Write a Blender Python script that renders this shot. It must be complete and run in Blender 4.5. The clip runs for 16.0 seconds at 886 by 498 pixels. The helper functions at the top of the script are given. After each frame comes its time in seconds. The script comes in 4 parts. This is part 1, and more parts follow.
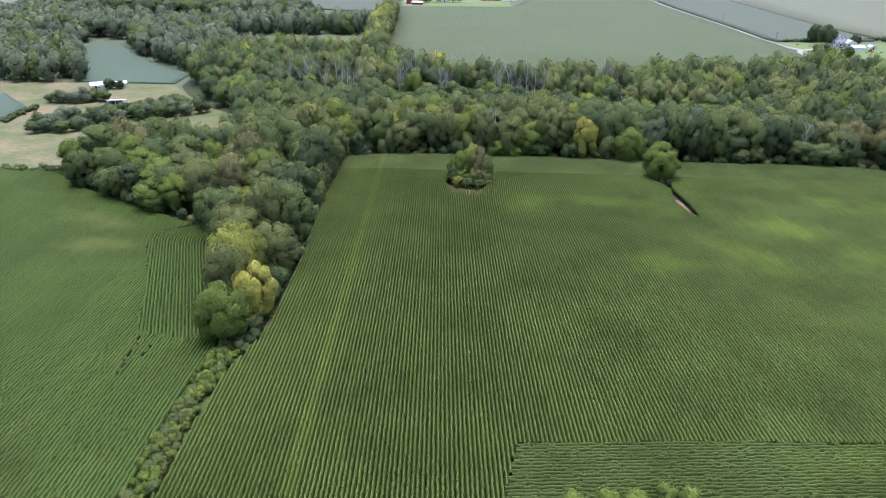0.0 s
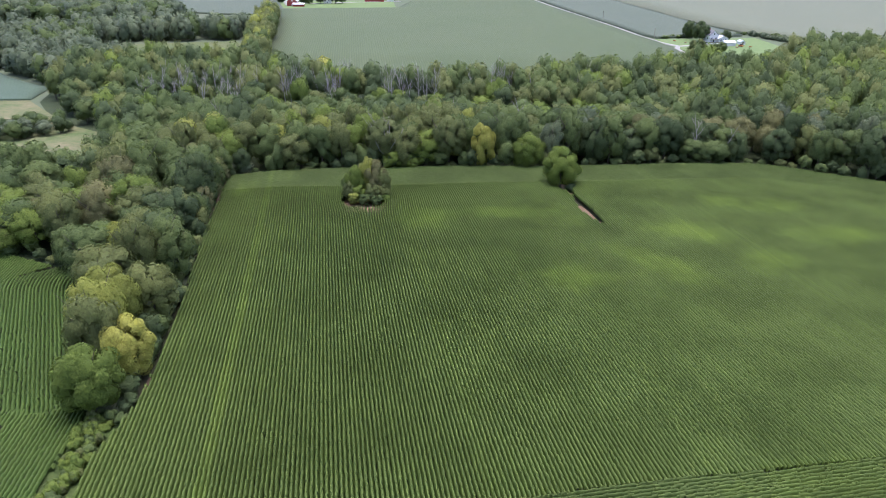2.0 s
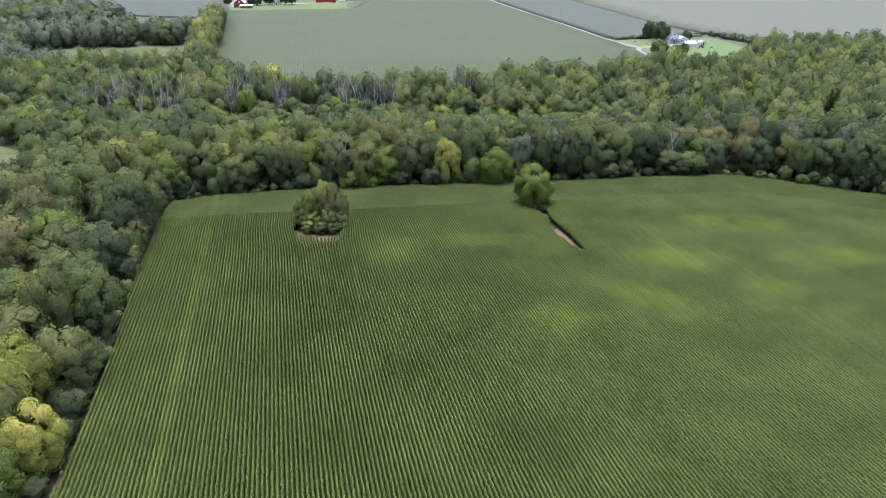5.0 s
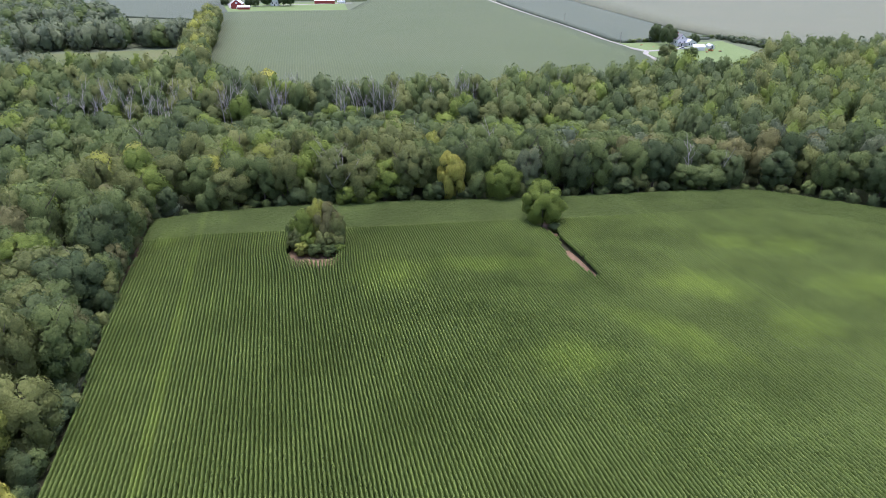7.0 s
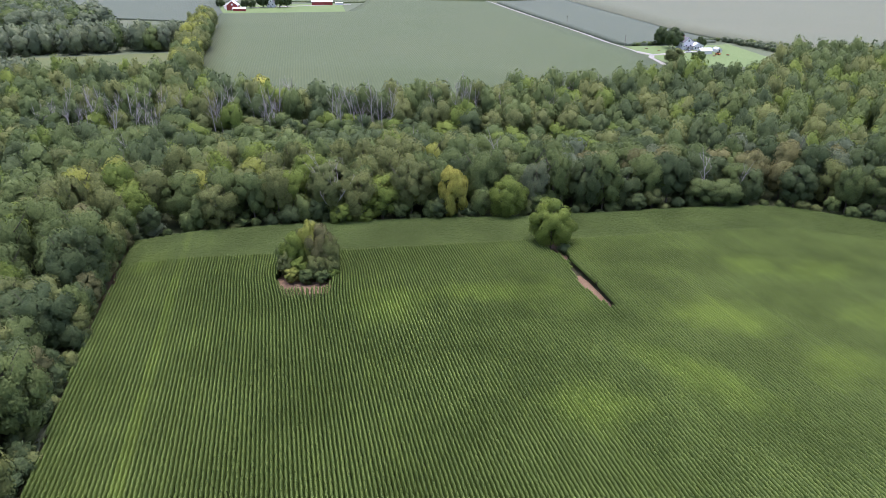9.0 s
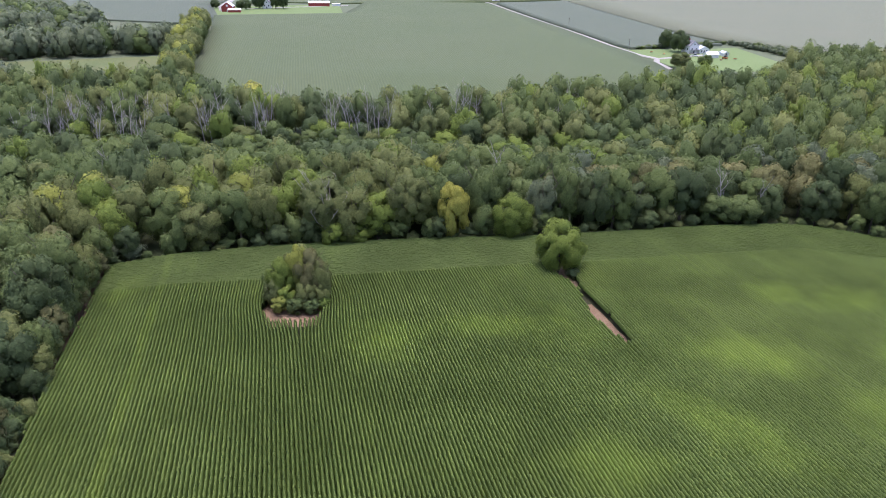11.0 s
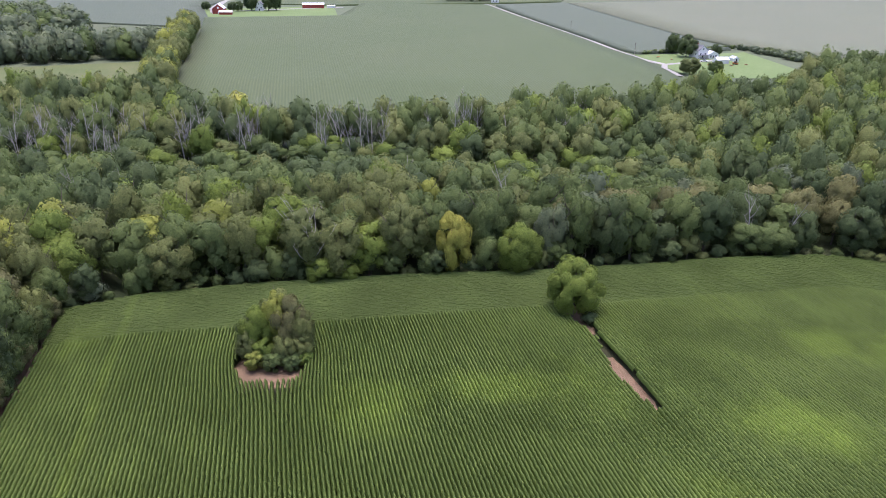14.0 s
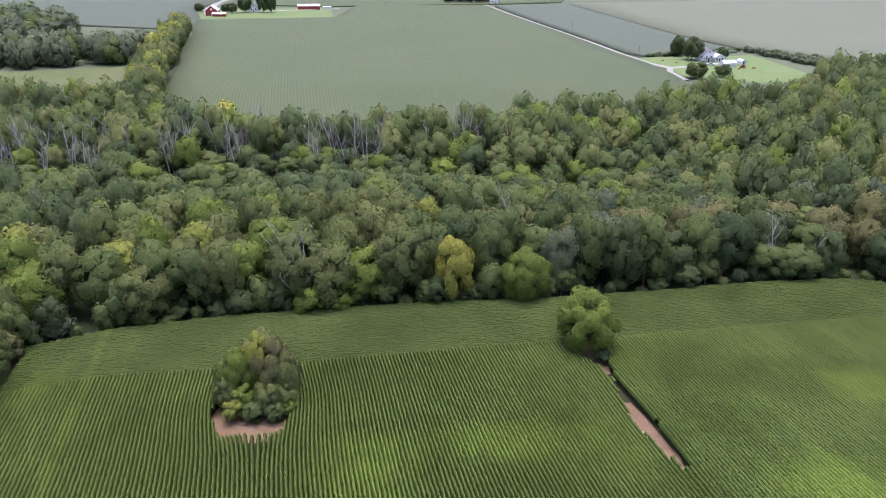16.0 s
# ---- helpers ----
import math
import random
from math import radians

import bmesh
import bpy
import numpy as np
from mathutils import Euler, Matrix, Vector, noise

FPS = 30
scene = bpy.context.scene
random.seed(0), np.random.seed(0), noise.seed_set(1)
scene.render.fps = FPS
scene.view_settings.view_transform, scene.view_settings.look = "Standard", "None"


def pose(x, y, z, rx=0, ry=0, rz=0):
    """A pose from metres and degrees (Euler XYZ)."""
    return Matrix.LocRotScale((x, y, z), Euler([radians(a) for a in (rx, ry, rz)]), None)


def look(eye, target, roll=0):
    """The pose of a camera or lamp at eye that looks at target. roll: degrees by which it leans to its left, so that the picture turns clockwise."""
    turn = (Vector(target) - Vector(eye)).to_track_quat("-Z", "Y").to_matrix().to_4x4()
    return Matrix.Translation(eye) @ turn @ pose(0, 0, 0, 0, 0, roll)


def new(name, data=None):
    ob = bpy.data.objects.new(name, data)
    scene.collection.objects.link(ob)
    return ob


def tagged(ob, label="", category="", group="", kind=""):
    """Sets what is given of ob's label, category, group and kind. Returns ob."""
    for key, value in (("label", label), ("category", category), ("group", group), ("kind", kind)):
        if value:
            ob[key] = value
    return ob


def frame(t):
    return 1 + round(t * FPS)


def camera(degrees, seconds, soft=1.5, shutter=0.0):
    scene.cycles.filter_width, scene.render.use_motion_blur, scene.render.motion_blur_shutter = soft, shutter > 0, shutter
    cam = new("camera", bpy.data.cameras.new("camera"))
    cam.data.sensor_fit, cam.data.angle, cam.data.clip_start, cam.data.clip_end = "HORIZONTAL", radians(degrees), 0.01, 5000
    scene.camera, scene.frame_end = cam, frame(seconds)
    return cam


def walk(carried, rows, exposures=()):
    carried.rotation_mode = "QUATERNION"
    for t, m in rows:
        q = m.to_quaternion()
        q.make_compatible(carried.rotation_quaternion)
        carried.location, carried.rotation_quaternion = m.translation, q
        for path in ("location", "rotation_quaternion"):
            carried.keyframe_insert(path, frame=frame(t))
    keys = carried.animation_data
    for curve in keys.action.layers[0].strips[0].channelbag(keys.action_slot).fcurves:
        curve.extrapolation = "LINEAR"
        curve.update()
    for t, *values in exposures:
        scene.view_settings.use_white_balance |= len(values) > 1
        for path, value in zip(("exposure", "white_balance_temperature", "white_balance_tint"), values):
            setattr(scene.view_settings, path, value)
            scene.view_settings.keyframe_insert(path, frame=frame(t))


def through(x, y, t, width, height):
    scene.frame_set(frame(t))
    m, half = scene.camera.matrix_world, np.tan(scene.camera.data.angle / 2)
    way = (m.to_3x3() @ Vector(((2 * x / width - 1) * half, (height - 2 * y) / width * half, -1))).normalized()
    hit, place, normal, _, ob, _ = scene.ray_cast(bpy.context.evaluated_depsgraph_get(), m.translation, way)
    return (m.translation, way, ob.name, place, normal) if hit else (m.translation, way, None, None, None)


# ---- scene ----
cam = camera(64.1, 16.0, 0.8)
PATH = [
    (0, (7.70, -44.51, 74.18), (-12.78, 44.39, 33.23), 0.39),
    (0.5, (6.82, -40.82, 74.28), (-10.28, 48.79, 33.32), 0.37),
    (1, (5.87, -37.12, 74.38), (-6.87, 53.22, 33.42), 0.42),
    (1.5, (4.93, -33.43, 74.49), (-4.89, 57.27, 33.55), 0.43),
    (2, (4.11, -29.72, 74.58), (-2.23, 61.29, 33.64), 0.45),
    (2.5, (3.34, -26.04, 74.63), (1.20, 65.17, 33.69), 0.51),
    (3, (2.58, -22.33, 74.68), (2.15, 68.89, 33.71), 0.50),
    (3.5, (2.00, -18.48, 74.73), (1.52, 72.72, 33.71), 0.47),
    (6, (0.00, 1.58, 74.83), (-0.54, 92.74, 33.75), 0.48),
    (6.5, (-0.31, 5.70, 74.82), (-0.81, 96.87, 33.74), 0.53),
    (7, (-0.58, 9.82, 74.81), (-1.06, 100.99, 33.74), 0.56),
    (7.5, (-0.79, 13.86, 74.79), (-1.25, 105.04, 33.72), 0.56),
    (8, (-1.01, 17.88, 74.79), (-1.43, 109.06, 33.74), 0.56),
    (8.5, (-1.26, 21.90, 74.83), (-1.64, 113.09, 33.78), 0.60),
    (9, (-1.47, 25.90, 74.90), (-1.81, 117.08, 33.84), 0.59),
    (11.5, (-2.09, 45.88, 74.97), (-2.16, 137.06, 33.90), 0.71),
    (12, (-2.20, 49.91, 74.98), (-2.20, 141.07, 33.89), 0.73),
    (12.5, (-2.29, 54.02, 74.93), (-2.22, 145.19, 33.85), 0.77),
    (13, (-2.40, 58.08, 74.89), (-2.27, 149.25, 33.80), 0.77),
    (13.5, (-2.49, 62.12, 74.86), (-2.34, 153.30, 33.80), 0.77),
    (14, (-2.59, 66.15, 74.84), (-2.38, 157.33, 33.77), 0.73),
    (14.5, (-2.69, 70.22, 74.85), (-2.42, 161.40, 33.76), 0.71),
    (15, (-2.74, 74.34, 74.88), (-2.44, 165.50, 33.79), 0.69),
    (15.5, (-2.77, 78.43, 74.90), (-2.42, 169.60, 33.82), 0.66),
    (16, (-2.85, 82.50, 74.95), (-2.45, 173.66, 33.83), 0.62),
]
walk(cam, [(t, look(eye, target, roll)) for t, eye, target, roll in PATH], [(0, 1.24, 5600, 20), (6, 1.22, 5650, 22), (16, 1.2, 5800, 26)])

# the land is laid out in plan units of UNIT metres and brought to metres at the end
UNIT = 1.15

# ---- light: a bright overcast summer day ----
world = bpy.data.worlds.new("overcast_sky")
scene.world = world
world.use_nodes = True
wn = world.node_tree.nodes
sky = wn.new("ShaderNodeTexSky")
sky.sky_type = "NISHITA"
sky.sun_disc = False
sky.sun_elevation = radians(84)
sky.sun_rotation = radians(10)
sky.dust_density = 5.0
sky.air_density = 1.0
sky.ozone_density = 1.0
world.node_tree.links.new(sky.outputs[0], wn["Background"].inputs[0])
wn["Background"].inputs[1].default_value = 0.14

sun_data = bpy.data.lights.new("sun", "SUN")
sun_data.energy = 0.9
sun_data.angle = radians(45)
sun_data.color = (1.0, 0.96, 0.9)
sun = new("sun", sun_data)
sun.matrix_world = look((0, 0, 400), (5, -25, 0))


# ---- ground height ----
GY = [40, 190, 250, 340, 420, 520]
GZ = [-4.5, -9.0, -12.0, -11.5, -6.5, -6.0]


def ground_z(y):
    return np.interp(y, GY, GZ)


def inside(poly, X, Y):
    """Which of the places lie in the polygon."""
    hit = np.zeros(np.shape(X), bool)
    for (x0, y0), (x1, y1) in zip(poly, poly[1:] + poly[:1]):
        if y0 != y1:
            cross = (y0 > Y) != (y1 > Y)
            hit ^= cross & (X < (x1 - x0) * (Y - y0) / (y1 - y0) + x0)
    return hit


# ---- materials ----
def shader(name, rough=0.8):
    m = bpy.data.materials.new(name)
    m.use_nodes = True
    nt = m.node_tree
    b = nt.nodes["Principled BSDF"]
    b.inputs["Roughness"].default_value = rough
    b.inputs["Specular IOR Level"].default_value = 0.25
    return m, nt, b


def link(nt, a, b):
    nt.links.new(a, b)


def node(nt, kind, **sets):
    n = nt.nodes.new(kind)
    for key, value in sets.items():
        n.inputs[key.replace("_", " ")].default_value = value
    return n


def mix(nt, fac, a, b, mode="MIX"):
    """A colour mix; fac, a and b are sockets or values."""
    n = nt.nodes.new("ShaderNodeMix")
    n.data_type, n.blend_type = "RGBA", mode
    for k, v in ((0, fac), (6, a), (7, b)):
        if hasattr(v, "is_output"):
            nt.links.new(v, n.inputs[k])
        else:
            n.inputs[k].default_value = v if k == 0 else (*v, 1)
    return n.outputs[2]


def noise_of(nt, scale, detail=4.0, rough=0.55):
    n = node(nt, "ShaderNodeTexNoise", Scale=scale, Detail=detail, Roughness=rough)
    g = nt.nodes.new("ShaderNodeNewGeometry")
    link(nt, g.outputs["Position"], n.inputs["Vector"])
    return n.outputs["Fac"]


def ramp(nt, fac, lo, hi):
    n = nt.nodes.new("ShaderNodeMapRange")
    n.inputs[1].default_value, n.inputs[2].default_value = lo, hi
    link(nt, fac, n.inputs[0])
    return n.outputs[0]


def bump(nt, b, height, strength, distance):
    n = node(nt, "ShaderNodeBump", Strength=strength, Distance=distance)
    link(nt, height, n.inputs["Height"])
    link(nt, n.outputs[0], b.inputs["Normal"])


def leaf_material(name, dark, light, accent=None, through=0.25, sheen=0.0):
    """Leaves: hue varied by tree, by clump and by leaf, with some light shining through."""
    m, nt, b = shader(name, 0.6)
    b.inputs["Specular IOR Level"].default_value = 0.11
    # bluish sheen, set only where leaf colour stands in for haze
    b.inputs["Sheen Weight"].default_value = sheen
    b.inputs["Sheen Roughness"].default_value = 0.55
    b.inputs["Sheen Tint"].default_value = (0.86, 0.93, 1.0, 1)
    dark, light = (tuple(v * k for v, k in zip(col, (1.03, 1.0, 1.02))) for col in (dark, light))
    geo = nt.nodes.new("ShaderNodeNewGeometry")
    obj = nt.nodes.new("ShaderNodeObjectInfo")
    att = nt.nodes.new("ShaderNodeAttribute")
    att.attribute_name = "tint"
    c = mix(nt, ramp(nt, geo.outputs["Random Per Island"], -0.1, 1.1), tuple(v * 0.84 for v in dark), tuple(v * 1.12 for v in light))
    add = nt.nodes.new("ShaderNodeMath")
    add.operation = "ADD"
    link(nt, obj.outputs["Random"], add.inputs[0])
    link(nt, att.outputs["Fac"], add.inputs[1])
    frac = nt.nodes.new("ShaderNodeMath")
    frac.operation = "FRACT"
    link(nt, add.outputs[0], frac.inputs[0])
    warm = accent or tuple(min(1, v * k) for v, k in zip(light, (1.14, 1.12, 1.05)))
    cool = tuple(v * k for v, k in zip(dark, (0.93, 0.97, 1.04)))
    c = mix(nt, ramp(nt, frac.outputs[0], 0.6, 1.2), c, warm)
    c = mix(nt, ramp(nt, frac.outputs[0], 0.45, -0.2), c, cool)
    c = mix(nt, ramp(nt, noise_of(nt, 0.12, 3), 0.45, 1.1), c, warm)
    # leaf sprays: fine light and dark grain
    c = mix(nt, ramp(nt, noise_of(nt, 1.5, 4, 0.75), 0.50, 0.70), c, tuple(v * 0.62 for v in dark))
    c = mix(nt, ramp(nt, noise_of(nt, 2.3, 3, 0.7), 0.55, 0.75), c, tuple(v * 1.25 for v in light))
    link(nt, c, b.inputs["Base Color"])
    bump(nt, b, noise_of(nt, 1.1, 4, 0.75), 0.9, 0.7)
    t = nt.nodes.new("ShaderNodeBsdfTranslucent")
    link(nt, c, t.inputs["Color"])
    s = nt.nodes.new("ShaderNodeMixShader")
    s.inputs[0].default_value = through
    link(nt, b.outputs[0], s.inputs[1])
    link(nt, t.outputs[0], s.inputs[2])
    link(nt, s.outputs[0], nt.nodes["Material Output"].inputs["Surface"])
    return m


LEAF = {
    "mid": leaf_material("leaves_mid_green", (0.098, 0.141, 0.045), (0.154, 0.207, 0.066)),
    "dark": leaf_material("leaves_dark_green", (0.072, 0.106, 0.041), (0.113, 0.156, 0.060)),
    "olive": leaf_material("leaves_olive", (0.127, 0.156, 0.050), (0.197, 0.232, 0.075)),
    "bright": leaf_material("leaves_bright_green", (0.130, 0.190, 0.036), (0.206, 0.276, 0.054)),
    "yellow": leaf_material("leaves_yellowing", (0.360, 0.368, 0.070), (0.540, 0.545, 0.120)),
    "lime": leaf_material("leaves_yellow_green", (0.210, 0.245, 0.048), (0.320, 0.360, 0.078)),
    "brown": leaf_material("leaves_rusty_olive", (0.158, 0.164, 0.062), (0.234, 0.237, 0.094)),
    # paler grey-green with bluish sheen; paints haze on the far woods
    "grey": leaf_material("leaves_grey_green_haze", (0.104, 0.138, 0.070), (0.165, 0.207, 0.102), None, 0.25, 0.08),
}


def crop_material(name, dark, light, pale, row_top):
    """Crop leaves; the attribute "pale" holds the starved, yellowish places of the stand."""
    m, nt, b = shader(name, 0.55)
    b.inputs["Specular IOR Level"].default_value = 0.12
    geo = nt.nodes.new("ShaderNodeNewGeometry")
    att = nt.nodes.new("ShaderNodeAttribute")
    att.attribute_name = "pale"
    c = mix(nt, ramp(nt, geo.outputs["Random Per Island"], 0.0, 1.0), dark, light)
    # row tops lighter than sides: pale tassels and painted row shading together
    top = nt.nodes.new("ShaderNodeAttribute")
    top.attribute_name = "row_top"
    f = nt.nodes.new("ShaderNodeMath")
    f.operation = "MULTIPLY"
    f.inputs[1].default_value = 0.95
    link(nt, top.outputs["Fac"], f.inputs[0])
    c = mix(nt, f.outputs[0], c, row_top)
    c = mix(nt, att.outputs["Fac"], c, pale)
    # leaf-sized noise paints leaves catching or losing the light into the colour
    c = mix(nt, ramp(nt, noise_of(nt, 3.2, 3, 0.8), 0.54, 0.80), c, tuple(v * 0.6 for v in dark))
    c = mix(nt, ramp(nt, noise_of(nt, 4.1, 2, 0.8), 0.60, 0.90), c, tuple(v * 1.2 for v in row_top))
    c = mix(nt, ramp(nt, noise_of(nt, 0.06, 4), 0.35, 0.8), c, tuple(v * k for v, k in zip(light, (0.95, 0.85, 0.9))))
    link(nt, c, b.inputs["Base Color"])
    t = nt.nodes.new("ShaderNodeBsdfTranslucent")
    link(nt, c, t.inputs["Color"])
    s = nt.nodes.new("ShaderNodeMixShader")
    s.inputs[0].default_value = 0.2
    link(nt, b.outputs[0], s.inputs[1])
    link(nt, t.outputs[0], s.inputs[2])
    link(nt, s.outputs[0], nt.nodes["Material Output"].inputs["Surface"])
    return m


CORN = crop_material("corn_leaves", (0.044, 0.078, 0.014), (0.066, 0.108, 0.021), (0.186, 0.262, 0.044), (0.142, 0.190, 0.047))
# darker copy of CORN: shade of the row sides put into the colour
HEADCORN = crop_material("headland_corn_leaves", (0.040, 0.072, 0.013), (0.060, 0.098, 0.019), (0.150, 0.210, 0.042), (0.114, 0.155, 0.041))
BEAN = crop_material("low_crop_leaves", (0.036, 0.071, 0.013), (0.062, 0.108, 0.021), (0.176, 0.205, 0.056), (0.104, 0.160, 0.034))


def mottled(name, a, b_, c_, s1=0.05, s2=0.9, rough=0.9, relief=0.4, dist=0.3):
    """A ground surface of three colours mixed at two scales."""
    m, nt, b = shader(name, rough)
    c = mix(nt, ramp(nt, noise_of(nt, s1, 5), 0.35, 0.65), a, b_)
    c = mix(nt, ramp(nt, noise_of(nt, s2, 5, 0.7), 0.45, 0.8), c, c_)
    link(nt, c, b.inputs["Base Color"])
    bump(nt, b, noise_of(nt, s2 * 2.5, 4, 0.7), relief, dist)
    return m


def far_crop(name, a, b_, angle, width=3.0, depth=0.35):
    """A crop stand seen from far: drill rows a few metres wide, patches and fine leaf grain."""
    m, nt, b = shader(name, 0.85)
    # bluish sheen on the far fields stands in for haze
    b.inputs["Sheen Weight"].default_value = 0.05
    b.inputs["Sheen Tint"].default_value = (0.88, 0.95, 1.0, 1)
    geo = nt.nodes.new("ShaderNodeNewGeometry")
    turn = nt.nodes.new("ShaderNodeMapping")
    turn.inputs["Rotation"].default_value[2] = angle
    link(nt, geo.outputs["Position"], turn.inputs["Vector"])
    w = node(nt, "ShaderNodeTexWave", Scale=0.314 / width, Distortion=0.4, Detail=2.0)
    w.inputs["Detail Scale"].default_value = 0.4
    link(nt, turn.outputs[0], w.inputs["Vector"])
    c = mix(nt, ramp(nt, noise_of(nt, 0.012, 6, 0.6), 0.3, 0.7), a, b_)
    c = mix(nt, ramp(nt, noise_of(nt, 0.7, 4, 0.8), 0.3, 0.9), c, tuple(v * 0.62 for v in a))
    f = nt.nodes.new("ShaderNodeMath")
    f.operation = "MULTIPLY"
    f.inputs[1].default_value = depth
    link(nt, w.outputs["Fac"], f.inputs[0])
    c = mix(nt, f.outputs[0], c, tuple(v * 0.6 for v in a))
    link(nt, c, b.inputs["Base Color"])
    bump(nt, b, noise_of(nt, 1.6, 4, 0.7), 0.6, 0.5)
    return m


SOIL = mottled("bare_soil", (0.190, 0.124, 0.074), (0.235, 0.160, 0.098), (0.140, 0.094, 0.056), 0.25, 1.8, relief=0.7, dist=0.2)
# darker copy of the bare soil: tree shade in the colour, plus litter
SHADE_LITTER = mottled("shaded_littered_soil", (0.125, 0.085, 0.055), (0.160, 0.110, 0.072), (0.080, 0.085, 0.035), 0.3, 1.5, relief=0.7, dist=0.2)
# soil coloured near-black for the shade between and under the rows
FLOOR = mottled("shaded_field_soil", (0.034, 0.040, 0.016), (0.048, 0.046, 0.022), (0.026, 0.036, 0.012), 0.1, 2.0)
PASTURE = mottled("pasture_grass", (0.088, 0.126, 0.038), (0.235, 0.190, 0.108), (0.072, 0.112, 0.030), 0.035, 0.4)
MEADOW = mottled("rough_grass", (0.105, 0.132, 0.048), (0.138, 0.146, 0.062), (0.078, 0.110, 0.035), 0.03, 0.7)
WEEDS = mottled("weedy_grass", (0.070, 0.105, 0.024), (0.098, 0.128, 0.036), (0.045, 0.078, 0.016), 0.25, 1.6, relief=0.8)
LAWN = mottled("lawn", (0.140, 0.196, 0.068), (0.160, 0.214, 0.080), (0.116, 0.174, 0.052), 0.04, 0.6)
GROUND = mottled("farmland", (0.105, 0.132, 0.072), (0.125, 0.140, 0.082), (0.090, 0.118, 0.060), 0.008, 0.3)
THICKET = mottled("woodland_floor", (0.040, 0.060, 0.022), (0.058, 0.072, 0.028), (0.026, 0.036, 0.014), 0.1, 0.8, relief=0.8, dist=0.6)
GRAVEL = mottled("gravel", (0.300, 0.288, 0.255), (0.350, 0.335, 0.300), (0.250, 0.240, 0.210), 0.2, 3.0, relief=0.2, dist=0.05)
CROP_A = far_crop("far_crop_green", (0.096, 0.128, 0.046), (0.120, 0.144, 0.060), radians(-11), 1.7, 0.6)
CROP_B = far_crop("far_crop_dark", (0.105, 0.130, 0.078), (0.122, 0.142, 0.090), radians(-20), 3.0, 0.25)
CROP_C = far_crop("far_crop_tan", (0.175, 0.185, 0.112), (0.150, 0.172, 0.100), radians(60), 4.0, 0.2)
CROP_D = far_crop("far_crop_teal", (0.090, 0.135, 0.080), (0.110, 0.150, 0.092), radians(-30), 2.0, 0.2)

BARK, nt_, b_ = shader("bark", 0.9)
link(nt_, mix(nt_, ramp(nt_, noise_of(nt_, 2.5, 5, 0.7), 0.3, 0.75), (0.075, 0.060, 0.045), (0.170, 0.150, 0.120)), b_.inputs["Base Color"])
bump(nt_, b_, noise_of(nt_, 6.0, 4), 0.6, 0.05)
PALEBARK, nt_, b_ = shader("weathered_dead_wood", 0.85)
link(nt_, mix(nt_, ramp(nt_, noise_of(nt_, 1.2, 5, 0.7), 0.35, 0.7), (0.260, 0.245, 0.215), (0.430, 0.410, 0.370)), b_.inputs["Base Color"])


def plain(name, col, rough=0.6, metal=0.0, wear=0.25):
    m, nt, b = shader(name, rough)
    c = mix(nt, ramp(nt, noise_of(nt, 0.8, 5, 0.7), 0.35, 0.8), col, tuple(v * (1 - wear) for v in col))
    link(nt, c, b.inputs["Base Color"])
    b.inputs["Metallic"].default_value = metal
    return m


WHITE = plain("white_siding", (0.74, 0.74, 0.72), 0.55, 0, 0.12)
RED = plain("red_barn_boards", (0.30, 0.060, 0.048), 0.7)
ROOF = plain("grey_shingles", (0.20, 0.20, 0.21), 0.85)
TINROOF = plain("pale_metal_roof", (0.66, 0.67, 0.68), 0.4, 0.2, 0.15)
DARK = plain("dark_opening", (0.03, 0.03, 0.035), 0.5)
GLASS = plain("window_glass", (0.05, 0.06, 0.07), 0.08)
PAINT = plain("white_car_paint", (0.70, 0.70, 0.70), 0.25, 0, 0.05)
RUBBER = plain("tyre_rubber", (0.03, 0.03, 0.03), 0.85)
RUST = plain("rusty_orange_paint", (0.35, 0.13, 0.04), 0.7)
STONE = plain("pale_field_stone", (0.62, 0.60, 0.55), 0.8)
WOOD = plain("grey_timber", (0.25, 0.22, 0.18), 0.85)


# ---- mesh helpers ----
def mesh_of(name, verts, faces, material=None, attr=None, smooth=False, normals=None):
    """A mesh from numpy verts (n,3) and faces (m,3 or m,4)."""
    me = bpy.data.meshes.new(name)
    verts = np.asarray(verts, np.float32)
    faces = np.asarray(faces, np.int32)
    n, k = faces.shape
    me.vertices.add(len(verts))
    me.vertices.foreach_set("co", verts.ravel())
    me.loops.add(n * k)
    me.loops.foreach_set("vertex_index", faces.ravel())
    me.polygons.add(n)
    me.polygons.foreach_set("loop_start", np.arange(0, n * k, k, dtype=np.int32))
    me.polygons.foreach_set("loop_total", np.full(n, k, np.int32))
    if smooth:
        me.polygons.foreach_set("use_smooth", np.ones(n, bool))
    me.update(calc_edges=True)
    if attr is not None:
        for key, values in attr.items():
            a = me.attributes.new(key, "FLOAT", "POINT")
            a.data.foreach_set("value", np.asarray(values, np.float32))
    if normals is not None:
        me.polygons.foreach_set("use_smooth", np.ones(n, bool))
        me.normals_split_custom_set_from_vertices(np.asarray(normals, np.float32))
    if material:
        me.materials.append(material)
    return me


def part(name, bm, material, parent, label=""):
    """Links a bmesh as one mesh object under a thing or a part."""
    me = bpy.data.meshes.new(name)
    bm.to_mesh(me)
    bm.free()
    me.materials.append(material)
    ob = new(name, me)
    ob.parent = parent
    return tagged(ob, label)


def thing(name, m, label, category, group="", kind="", metric=False):
    """An Empty at a thing's foot. metric: its parts are drawn in metres, not in plan units."""
    ob = new(name)
    ob.empty_display_size = 0.5
    ob.matrix_world = m @ Matrix.Scale(1 / UNIT, 4) if metric else m
    return tagged(ob, label, category, group, kind)


